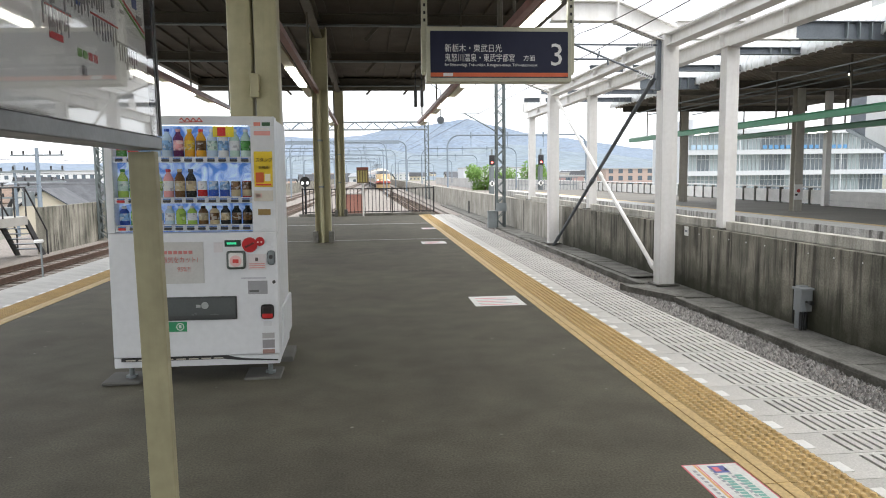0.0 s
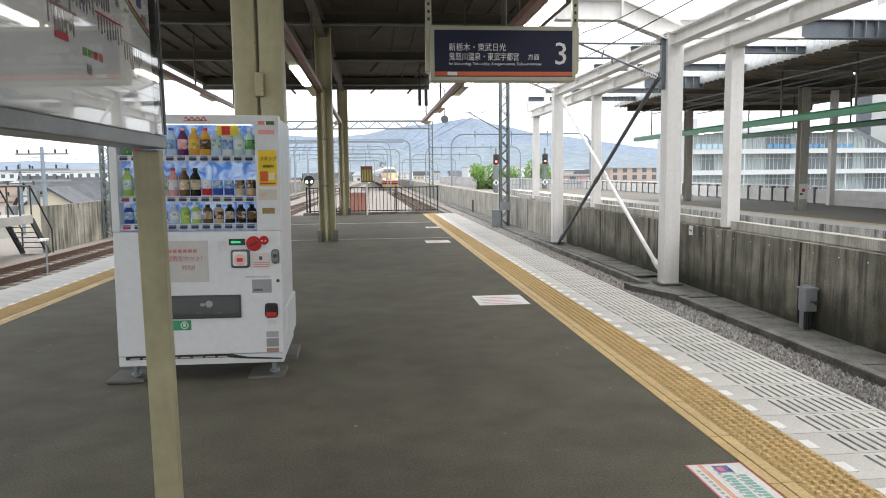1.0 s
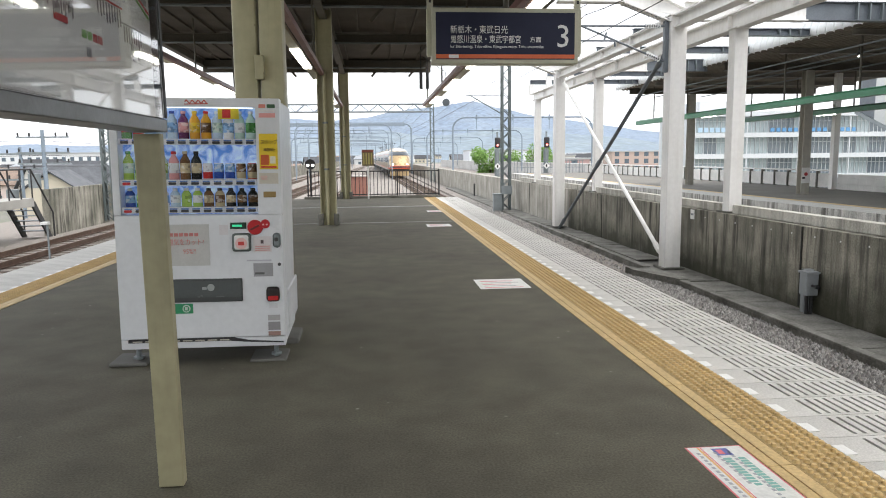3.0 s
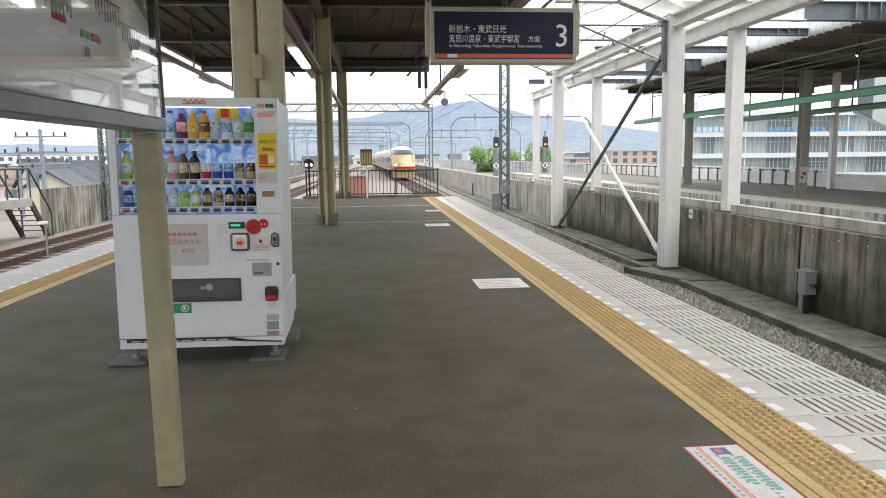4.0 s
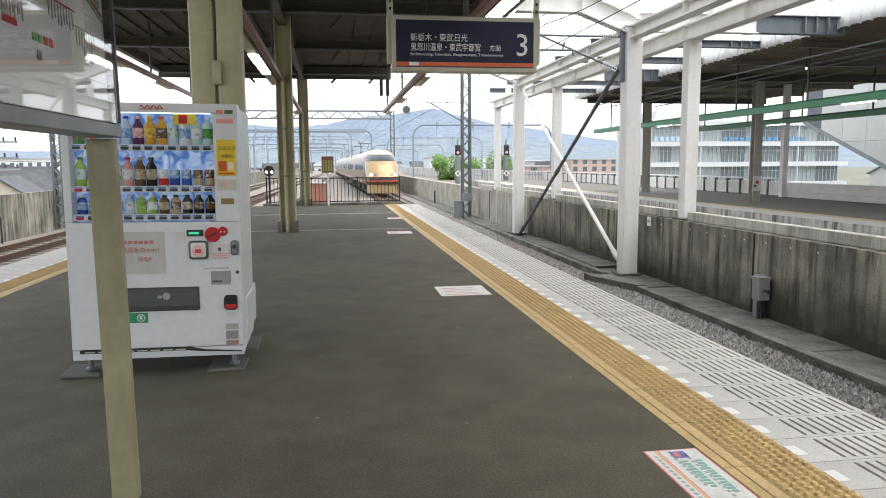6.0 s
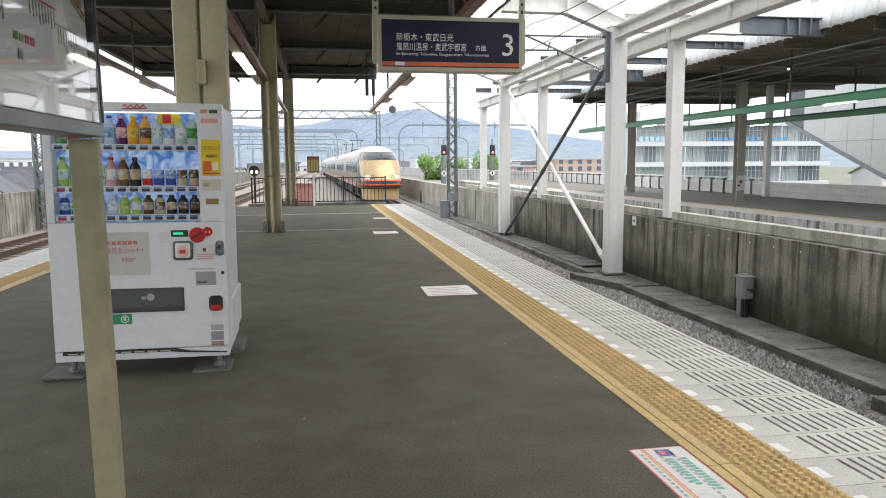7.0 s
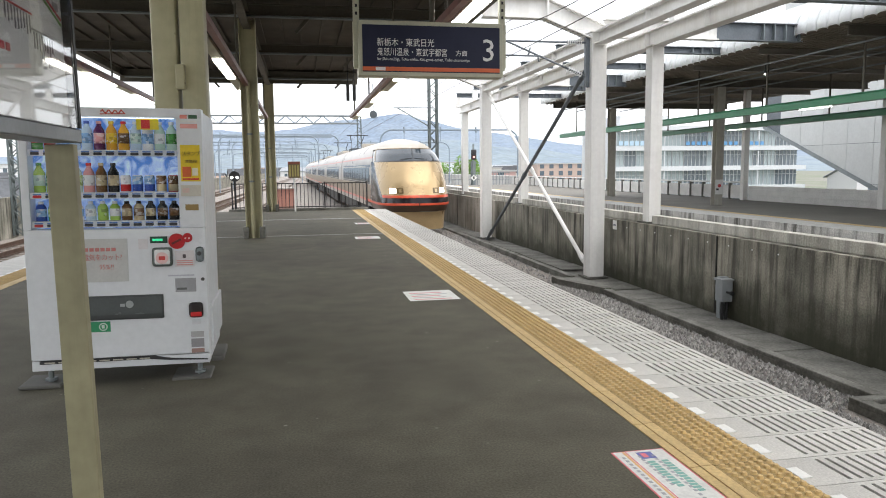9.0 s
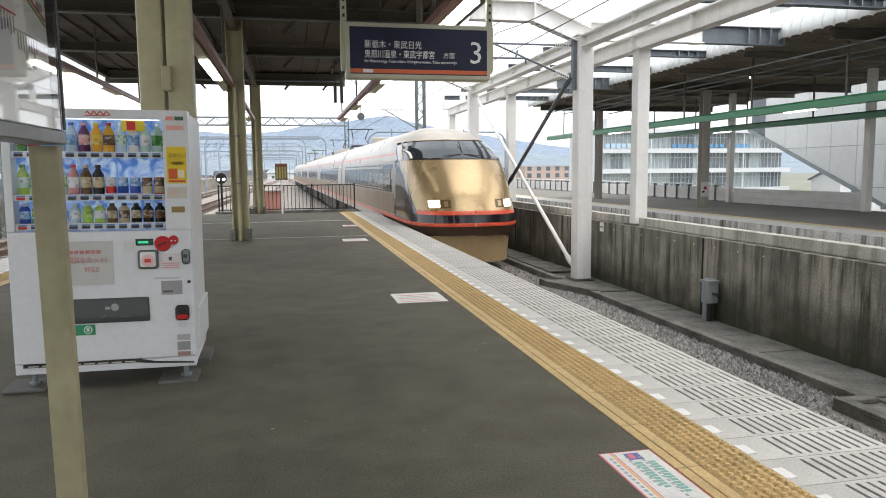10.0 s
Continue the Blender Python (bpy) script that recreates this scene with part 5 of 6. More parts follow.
    def disc(nm, x, z, r, c, y=-0.012, d=0.02, par=dr, r2=None):
        bm = B()
        rod(bm, (x, y + d, z), (x, y, z), r, 24, r2)
        return part(nm, bm, plain("st_" + "_".join("%02d" % int(k * 99) for k in c), c), par, smooth=True)
    disc("red_surround", 0.945, 0.965, 0.056, (0.5, 0.015, 0.02), r2=0.05)
    disc("red_surround", 1.015, 0.988, 0.034, (0.5, 0.015, 0.02), r2=0.03)
    bm = B()
    bar(bm, (0.915, -0.016, 0.95), (0.975, -0.016, 0.98), 0.014, 0.008, (0, 1, 0))
    part("coin_slot", bm, plain("dark_red", (0.15, 0.02, 0.02)), dr)
    for dx in (-0.012, 0.012):
        disc("rivet", 1.015 + dx, 0.985, 0.006, (0.8, 0.6, 0.55), -0.016)
    bm = B()
    box(bm, 0.785, 0.915, -0.02, 0.01, 0.795, 0.925, 0.018)
    part("card_reader", bm, plain("reader_dark", (0.10, 0.12, 0.11)), dr)
    bm = B()
    box(bm, 0.797, 0.903, -0.026, 0.0, 0.807, 0.915, 0.016)
    rd = part("reader_pad", bm, plain("reader_white", (0.72, 0.72, 0.70)), dr)
    disc("reader_ring", 0.85, 0.855, 0.04, (0.75, 0.5, 0.48), -0.029, 0.01)
    stick("reader_mark", 0.83, 0.87, 0.842, 0.868, (0.6, 0.06, 0.05), -0.032)
    stick("sticker", 0.93, 1.055, 0.79, 0.90, (0.68, 0.64, 0.64))
    stick("sticker_print", 0.98, 1.0, 0.85, 0.875, (0.1, 0.08, 0.08), -0.005)
    for i in range(3):
        stick("sticker_print", 0.94, 1.045, 0.80 + i * 0.014, 0.806 + i * 0.014, (0.66, 0.3, 0.28), -0.005)
    bm = B()
    box(bm, 1.065, 1.118, -0.012, 0.01, 0.82, 0.925, 0.02)
    lv = part("lever_plate", bm, GALV, dr)
    disc("lever", 1.09, 0.88, 0.014, (0.05, 0.05, 0.05), -0.03, 0.025)
    stick("sticker", 0.88, 1.05, 0.725, 0.735, (0.5, 0.5, 0.55))
    stick("rating_plate", 0.925, 1.06, 0.615, 0.71, (0.33, 0.33, 0.34))
    stick("plate_print", 0.935, 1.0, 0.63, 0.645, (0.12, 0.12, 0.12), -0.005)
    disc("lock", 1.105, 0.70, 0.012, (0.06, 0.06, 0.06), -0.006, 0.012)
    bm = B()
    box(bm, 1.01, 1.10, -0.012, 0.01, 0.435, 0.54, 0.02)
    part("coin_return", bm, plain("return_black", (0.02, 0.015, 0.015)), dr)
    bm = B()
    box(bm, 1.018, 1.092, -0.02, -0.005, 0.442, 0.475, 0.006)
    part("return_flap", bm, plain("return_red", (0.5, 0.02, 0.02)), dr)
    stick("sticker", 1.025, 1.085, 0.385, 0.42, (0.62, 0.62, 0.64))
    for z0, z1, c in ((0.295, 0.335, (0.4, 0.39, 0.39)), (0.225, 0.285, (0.28, 0.27, 0.28)), (0.185 + 0.0, 0.215, (0.35, 0.22, 0.19))):
        stick("sticker", 1.015, 1.10, z0, z1, c)
    # delivery slot
    bm = B()
    box(bm, 0.22, 0.845, -0.012, 0.02, 0.44, 0.605, 0.006)
    part("slot_frame", bm, plain("slot_dark", (0.05, 0.055, 0.055)), dr)
    boxpart("slot_flap", (0.23, 0.835, -0.016, -0.005, 0.475, 0.595), plain("slot_flap_grey", (0.10, 0.11, 0.11), 0.25), dr)
    bm = B()
    rod(bm, (0.63, -0.02, 0.545), (0.63, -0.014, 0.545), 0.025, 20)
    part("slot_mark", bm, plain("slot_mark_grey", (0.32, 0.34, 0.34)), dr)
    stick("slot_hand_mark", 0.57, 0.6, 0.53, 0.55, (0.32, 0.34, 0.34), -0.018)
    stick("sticker", 0.30, 0.50, 0.36, 0.43, (0.03, 0.27, 0.12))
    disc("sticker_ring", 0.455, 0.395, 0.027, (0.62, 0.68, 0.63), -0.005, 0.004)
    disc("sticker_ring", 0.455, 0.395, 0.02, (0.03, 0.27, 0.12), -0.0065, 0.004)
    stick("sticker_print", 0.446, 0.464, 0.385, 0.41, (0.62, 0.68, 0.63), -0.0085)
    for o in dr.children:
        if not o.name.startswith("door_") and max(q.co.z for q in o.data.vertices) < 1.06:
            o.location.z = 0.02
    return v


vending_machine()


# ---- end of the platform ----
def end_fence():
    f = thing("end_fence", pose(0, 26.25, 0), "dark steel railing across the platform end", "fence")
    boxpart("kerb", (-2.5, 2.4, -0.08, 0.08, 0, 0.09), KERB, f)
    for z in (0.14, 0.98):
        boxpart("rail", (-2.4, 2.38, -0.018, 0.018, z - 0.018, z + 0.018), DARK, f)
    x = -2.38
    bm = B()
    box(bm, -0.011, 0.011, -0.011, 0.011, 0.1, 0.97)
    me = mesh(bm, "baluster", DARK)
    while x < 2.39:
        o = new("baluster", me)
        o.parent = f
        o.location = (x, 0, 0)
        x += 0.132
    for x in (-2.37, -0.95, 0.85, 2.37):
        boxpart("post", (x - 0.025, x + 0.025, -0.025, 0.025, 0.09, 1.03), DARK, f)
    s = thing("stop_sign_board", pose(-0.2, 25.9, 0), "small brown board with yellow vertical bars on a white post", "sign")
    boxpart("post", (-0.03, 0.03, -0.03, 0.03, 0, 1.2), WHITE, s)
    bd = boxpart("board", (-0.21, 0.21, -0.05, -0.03, 1.18, 1.75), plain("board_brown", (0.16, 0.12, 0.06)), s)
    boxpart("header", (-0.21, 0.21, -0.06, -0.052, 1.66, 1.75), plain("header_red", (0.25, 0.07, 0.05)), bd)
    for i in range(4):
        boxpart("bar", (-0.17 + i * 0.092, -0.115 + i * 0.092, -0.06, -0.052, 1.23, 1.63), plain("bar_yellow", (0.45, 0.38, 0.14)), bd)
    c = thing("equipment_cabinet", pose(-0.65, 29.5, BED), "pinkish steel trackside equipment cabinet", "cabinet")
    for i in range(3):
        boxpart("panel", (-0.42 + i * 0.282, -0.145 + i * 0.282, -0.25, 0.25, 0, 2.0), plain("cabinet_pink", (0.5, 0.24, 0.19)), c, 0.01)
    boxpart("roof", (-0.46, 0.46, -0.3, 0.3, 2.0, 2.05), plain("cabinet_top", (0.5, 0.45, 0.42)), c)
    s = thing("shunt_signal", pose(-2.3, 26.7, 0), "black round shunting signal with two white lamps", "signal")
    boxpart("post", (-0.035, 0.035, -0.035, 0.035, BED, 1.1), DARK, s)
    bm = B()
    rod(bm, (0, -0.06, 1.25), (0, 0.06, 1.25), 0.19, 20)
    hd = part("head", bm, DARK, s)
    for dx in (-0.09, 0.09):
        bm = B()
        rod(bm, (dx, -0.08, 1.21), (dx, -0.055, 1.21), 0.05, 12)
        part("lamp", bm, glow("white_lamp", (1, 1, 0.95), 2.0) if "white_lamp" not in bpy.data.materials else bpy.data.materials["white_lamp"], hd)
    m = thing("round_mirror", pose(2.5, 24.6, 3.3), "small round hanging mirror on a thin rod", "mirror")
    bm = B()
    rod(bm, (0, -0.02, 0), (0, 0.02, 0), 0.13, 20)
    part("disc", bm, GREYSTEEL, m)
    bm = B()
    rod(bm, (0, 0, 0.12), (0, 0, 1.0), 0.012, 6)
    rod(bm, (0, 0, 1.0), (-0.75, 0.6, 1.6), 0.012, 6)
    part("rod", bm, DARK, m)
    for x in (1.55, 1.75):
        o = thing("loudspeaker", pose(x, 23.0, 3.6), "slim dark loudspeaker hung from the roof", "loudspeaker", "loudspeakers")
        boxpart("body", (-0.05, 0.05, -0.05, 0.05, 0, 0.5), DARK, o, 0.01)
        boxpart("stem", (-0.015, 0.015, -0.015, 0.015, 0.5, 1.3), DARK, o)


end_fence()


# ---- fittings on the track wall and beside the track ----
def wall_fittings():
    o = thing("wall_switch_box", pose(6.8, 10.35, -1.02), "grey metal switch box on a bracket at the wall", "switch box")
    boxpart("bracket", (-0.16, -0.02, 0.03, 0.14, 0, 0.68), plain("switch_box_grey", (0.27, 0.29, 0.30), 0.45), o)
    boxpart("box", (-0.24, -0.05, -0.14, 0.06, 0.30, 0.64), plain("switch_box_grey", (0.27, 0.29, 0.30), 0.45), o, 0.012)
    boxpart("lid", (-0.26, -0.04, -0.16, 0.08, 0.64, 0.67), plain("switch_box_grey", (0.27, 0.29, 0.30), 0.45), o)
    bm = B()
    rod(bm, (-0.15, -0.14, 0.46), (-0.15, -0.27, 0.46), 0.02, 8)
    rod(bm, (-0.15, -0.25, 0.46), (-0.15, -0.28, 0.46), 0.035, 8)
    part("handle", bm, DARK, o)
    for dx in (-0.18, -0.11):
        bm = B()
        rod(bm, (dx, -0.06, 0), (dx, -0.06, 0.3), 0.025, 8)
        part("conduit", bm, DARK, o)
    o = thing("number_plate_small", pose(6.8, 14.75, 0.08), "small white plate fixed to the wall", "plate")
    boxpart("plate", (-0.012, -0.001, -0.09, 0.09, 0, 0.2), WHITE, o)
    boxpart("text_bar", (-0.015, -0.012, -0.06, 0.06, 0.08, 0.12), plain("ink_grey", (0.2, 0.22, 0.25)), o)
    for y in (10.75, 20.9, 31.0):
        bm = B()
        box(bm, 6.785, 6.799, y, y + 0.035, -1.0, 0.29)
        solo("wall_joint", bm, mat("joint_filler", (0.025, 0.024, 0.02), 0.9, var=0.2), "dark expansion joint in the track wall", "joint", "structure")
    rnd = random.Random(2)
    bm = B()
    for i in range(9):
        y = 9.2 + i * 0.62
        rod(bm, (6.792, y, 0.16), (6.80, y, 0.16), 0.011, 8)
    solo("anchor_dots", bm, WHITE, "row of small pale anchor plugs in the wall", "plugs", "stuff")
    o = thing("trackside_box", pose(5.75, 33.2, -1.05), "grey trackside relay box beside the mast", "relay box")
    boxpart("body", (-0.2, 0.2, -0.15, 0.15, 0, 0.75), GALV, o, 0.01)
    boxpart("roof", (-0.23, 0.23, -0.18, 0.18, 0.75, 0.79), GALV, o)
    o = thing("marker_stake", pose(6.45, 46, -1.2), "short dark trackside marker stake", "stake")
    boxpart("post", (-0.04, 0.04, -0.04, 0.04, 0, 0.95), DARK, o)


wall_fittings()


# ---- neighbouring platform ----
def far_platform():
    bm = B()
    box(bm, 11.9, 12.9, -25, 62, -0.0, 0.012)
    solo("far_platform_edge", bm, SLAB, "pale concrete edge paving of the neighbouring platform", "paving", "structure")
    bm = B()
    box(bm, 12.9, 13.22, -25, 60, 0.0, 0.014)
    solo("far_tactile_strip", bm, YELLOW, "yellow tactile strip along the neighbouring platform", "paving", "structure")
    bm = B()
    box(bm, 11.86, 11.9, -25, 62, -0.42, 0.016)
    solo("far_platform_lip", bm, LIP, "stained white lip of the neighbouring platform", "kerb", "structure")
    # canopy
    bm = B()
    box(bm, 12.1, 21.8, -20, 35, 4.66, 4.75)
    for i in range(47):
        box(bm, 12.3 + i * 0.2, 12.36 + i * 0.2, -20, 35, 4.61, 4.66)
    solo("far_ceiling", bm, mat("far_roof_deck", (0.24, 0.21, 0.17), 0.8, var=0.25, scale=1.2, fine=20, bump=0.1), "dark underside of the neighbouring platform roof", "roof", "structure")
    lip = mat("pale_roof_sheet", (0.93, 0.95, 0.95), 0.4, var=0.08, scale=2, fine=20, bump=0)
    n, l = lip.node_tree.nodes, lip.node_tree.links
    tl, ms = n.new("ShaderNodeBsdfTranslucent"), n.new("ShaderNodeMixShader")
    tl.inputs[0].default_value, ms.inputs[0].default_value = (1.0, 1.0, 1.0, 1), 0.4
    l.new(n["Principled BSDF"].outputs[0], ms.inputs[1]), l.new(tl.outputs[0], ms.inputs[2])
    l.new(ms.outputs[0], n["Material Output"].inputs[0])
    y = -6.0
    bm = B()
    prof = [(0.0, 0.0), (0.03, 0.22), (0.12, 0.44), (0.28, 0.64), (0.52, 0.81), (0.85, 0.93), (1.7, 1.02)]
    cols = []
    while y < 35.0:
        for dy, off in ((0.0, 0.0), (0.025, 0.06), (0.1, 0.085), (0.24, 0.085), (0.33, 0.05)):
            cols.append([bm.verts.new((12.02 + px - (off if k else off * 0.6), y + dy, 4.57 + pz + off * 0.5)) for k, (px, pz) in enumerate(prof)])
        y += 0.36
    for a, b in zip(cols, cols[1:]):
        for k in range(len(prof) - 1):
            bm.faces.new((a[k], b[k], b[k + 1], a[k + 1]))
    ob = solo("roof_edge_sheets", bm, lip, "curved pale corrugated roof-edge sheets", "roof edge", "structure", True)
    so = ob.modifiers.new("thick", "SOLIDIFY")
    so.thickness = 0.01
    for y in (4.6, 14.5, 24.45, 33.8):
        p = thing("far_roof_post", pose(15.34, y, 0), "tan-painted steel post of the neighbouring roof", "post", "far roof posts")
        bm = B()
        ibeam(bm, (0, 0, 0), (0, 0, 4.35), 0.3, 0.3, 0.02, (0, 1, 0))
        part("shaft", bm, mat("tan_steel", (0.44, 0.42, 0.36), 0.5, var=0.12, streak=0.15) if "tan_steel" not in bpy.data.materials else bpy.data.materials["tan_steel"], p)
        if y > 20 and y < 30:
            boxpart("plate", (-0.16, 0.16, -0.165, -0.155, 0.4, 0.95), WHITE, p)
            bm = B()
            rod(bm, (0, -0.172, 0.72), (0, -0.166, 0.72), 0.065, 16)
            part("red_disc", bm, plain("disc_red", (0.5, 0.04, 0.04)), p)
            boxpart("dark_plate", (-0.13, -0.03, -0.172, -0.166, 0.55, 0.62), DARK, p)
        bm = B()
        ibeam(bm, (-3.1, 0, 4.48), (6.3, 0, 4.48), 0.2, 0.26)
        part("cross_beam", bm, BEAM, p)
    for y in (8.0, 11.3, 17.8, 21.1, 27.6, 30.8):
        bm = B()
        ibeam(bm, (12.3, y, 4.53), (21.6, y, 4.53), 0.12, 0.15, 0.012)
        solo("far_purlin", bm, mat("purlin_steel", (0.24, 0.22, 0.19), 0.6, var=0.15) if "purlin_steel" not in bpy.data.materials else bpy.data.materials["purlin_steel"], "dull brown cross member under the neighbouring roof", "beam", group="far roof purlins")
    for x in (12.9, 13.9, 14.6, 16.2):
        bm = B()
        rod(bm, (x, -20, 4.28), (x, 34.8, 4.28), 0.025, 6)
        solo("ceiling_pipe", bm, GALV, "thin pipe run under the neighbouring roof", "pipe", group="ceiling pipes")
    for x, y1 in ((13.15, 35.0), (17.5, 34.2)):
        t = thing("green_light_trough", pose(x, 0, 2.88), "green-painted hanging light trough", "strip light", "green light troughs")
        bm = B()
        prism(bm, [(-0.13, 0.06), (0.13, 0.06), (0.13, 0.22), (0.05, 0.28), (-0.05, 0.28), (-0.13, 0.22)], "y", -20, y1)
        part("trough", bm, GREENP, t)
        y = y1 - 2.0
        k = 0
        while y > -6:
            bm = B()
            rod(bm, (0, y, 0.28), (0, y, 1.75), 0.03, 8)
            part("hanger", bm, BEAM, t)
            if k in (1, 4):
                bm = B()
                rod(bm, (0.0, y - 1.4, 0.035), (0.0, y - 2.6, 0.035), 0.015, 8)
                part("tube", bm, TUBE, t)
            y -= 3.6
            k += 1
    for y in (12.5, 18.5, 24.8, 30.5):
        o = thing("pendant_lamp", pose(13.0, y, 4.02), "small dark pendant lamp with lit bulb", "lamp", "pendant lamps")
        bm = B()
        rod(bm, (0, 0, 0.08), (0, 0, 0.26), 0.012, 6)
        rod(bm, (0, 0, 0.03), (0, 0, 0.1), 0.06, 10, 0.03)
        part("socket", bm, DARK, o)
        bm = B()
        bmesh.ops.create_uvsphere(bm, u_segments=10, v_segments=8, radius=0.024)
        part("bulb", bm, TUBE, o)
    # parapet behind, with panels
    wall_m = mat("panel_white", (0.74, 0.73, 0.70), 0.6, var=0.15, scale=2, fine=20, bump=0.05, per_object=0.08)
    par = thing("parapet", pose(18.6, 0, 0), "pale panelled parapet behind the neighbouring platform", "parapet")
    bm = B()
    box(bm, 0, 0.06, 0, 0.98, 0.05, 0.62)
    me = mesh(bm, "panel", wall_m)
    y = 27.6
    while y < 62:
        o = new("panel", me)
        o.parent = par
        o.location = (0, y, 0)
        boxpart("post", (-0.05, 0.1, y - 0.09, y - 0.01, 0, 0.72), KERB, par)
        y += 1.08
    boxpart("cap", (-0.04, 0.12, 27.5, 62, 0.72, 0.78), WHITE, par)
    bw = thing("block_wall", pose(18.6, 0, 0), "low white slab wall behind the neighbouring platform", "wall")
    for z0, z1 in ((0, 0.22), (0.23, 0.46), (0.47, 0.6)):
        boxpart("course", (0, 0.15, 20.2, 27.3, z0, z1), wall_m, bw)
    for y in (20.0, 27.45):
        o = thing("white_post", pose(18.5, y, 0), "slim white steel post under the roof", "post", "slim white posts")
        boxpart("shaft", (-0.11, 0.11, -0.11, 0.11, 0, 4.6), STEELWHITE, o)
    # railing toward the far end
    r = thing("platform_railing", pose(0, 0, 0), "grey steel railing at the neighbouring platform's end", "fence")
    for z in (0.45, 1.05):
        boxpart("rail", (12.2, 18.4, 61.9, 61.96, z, z + 0.05), GALV, r)
    for i in range(22):
        boxpart("post", (12.2 + i * 0.29, 12.24 + i * 0.29, 61.9, 61.95, 0, 1.05), GALV, r)


far_platform()


# ---- grey station building with the sloping stair enclosure ----
def stair_building():
    pan = mat("grey_cladding", (0.60, 0.62, 0.61), 0.45, var=0.06, scale=1, fine=10, bump=0, per_object=0.03)
    s = thing("station_building", pose(19.3, 0, 0), "grey panel-clad station building with sloping stair enclosure", "building")
    slope = (3.03 - 0.5) / (27.42 - 21.05)
    bm = B()
    prism(bm, [(-10, -1.0), (20.2, 0.15), (27.6, 3.10), (27.6, 4.6), (24, 9), (-10, 9)], "x", 0.25, 6)
    part("shell", bm, GREYSTEEL, s)
    for i in range(30):
        for k in range(6):
            y0, z0 = 26.6 - i * 1.25, 8.0 - k * 1.45
            pts = [(y0 - 1.235, z0 - 1.435), (y0, z0 - 1.435), (y0, z0), (y0 - 1.235, z0)]
            low = lambda y: 0.15 + (y - 20.2) * slope if y > 20.2 else 0.15 - 1.0
            a, b = max(pts[0][1], low(pts[0][0])), max(pts[1][1], low(pts[1][0]))
            if a >= z0 - 0.05 and b >= z0 - 0.05 or z0 > 9:
                continue
            a, b = min(a, z0 - 0.02), min(b, z0 - 0.02)
            bm = B()
            prism(bm, [(pts[0][0], a), (pts[1][0], b), (y0, z0), (y0 - 1.235, z0)], "x", 0.19, 0.25)
            part("panel", bm, pan, s)
    bm = B()
    bar(bm, (0.2, 20.2, 0.12), (0.2, 27.7, 0.12 + 7.5 * slope), 0.14, 0.1, (1, 0, 0))
    part("soffit_edge", bm, GALV, s)
    away = Matrix.Translation((-19.3, 0, 1.45)) @ Matrix.Scale(1.347, 4) @ Matrix.Translation((19.3, 0, -1.45))
    for o in s.children:
        o.data.transform(away)


stair_building()


# ---- school building far beyond the platforms ----
def school():
    wall = mat("school_wall", (0.58, 0.60, 0.62), 0.7, var=0.06, scale=0.2, fine=3, bump=0)
    pane = plain("school_curtained_glass", (0.36, 0.42, 0.43), 0.15)
    dark = plain("school_dark_glass", (0.15, 0.18, 0.20), 0.1)
    alu = plain("school_mullion", (0.55, 0.57, 0.58), 0.4)
    blue, pale = plain("school_blue", (0.10, 0.28, 0.52)), plain("school_pale_blue", (0.4, 0.55, 0.68))
    W, n = 38.5, 16
    s = thing("school_building", pose(56.2, 122, -7), "long white school building with blue roof lettering", "building")
    boxpart("wall", (0, W, 2.0, 16, 0, 15.3), wall, s)
    boxpart("stair_tower", (3, 13, 5, 12, 15.7, 18.0), wall, s)
    bay = W / n
    bm = B()
    for x in (0.06, bay * 0.36, bay * 0.68):
        box(bm, x - 0.05, x + 0.05, -0.04, 0.04, 0, 2.86)
    box(bm, 0.1, bay, -0.03, 0.03, 2.0, 2.08)
    frame_mesh = mesh(bm, "window_frame", alu)
    for k in range(5):
        c = 0.7 + 3.7 * k
        boxpart("floor_slab", (-0.6, W + 0.6, 0.0, 2.0, c - 0.42, c + 0.42), wall, s)
        if k == 4:
            continue
        for i in range(n):
            lit = i in (6, 7, 9, 10, 14, 15) or (i * 5 + k * 3) % 11 == 0
            w = boxpart("window", (i * bay + 0.08, (i + 1) * bay - 0.08, 1.9, 1.99, c + 0.42, c + 3.28), dark if lit else pane, s)
            o = new("window_frame", frame_mesh)
            o.parent = w
            o.location = (i * bay, 1.86, c + 0.42)
        for i in range(0, n, 4):
            boxpart("balcony_post", (i * bay - 0.09, i * bay + 0.09, 0.1, 0.28, c + 0.42, c + 3.28), wall, s)
    for i in range(15):
        if i != 10:
            x = 13.8 + i * 1.09
            boxpart("text_bar", (x, x + 0.7, -0.1, 0.0, 12.35, 13.0), blue, s)
    for i in range(6):
        boxpart("text_bar", (0.5 + i * 1.05, 1.25 + i * 1.05, -0.1, 0.0, 12.3, 13.1), pale, s)


school()


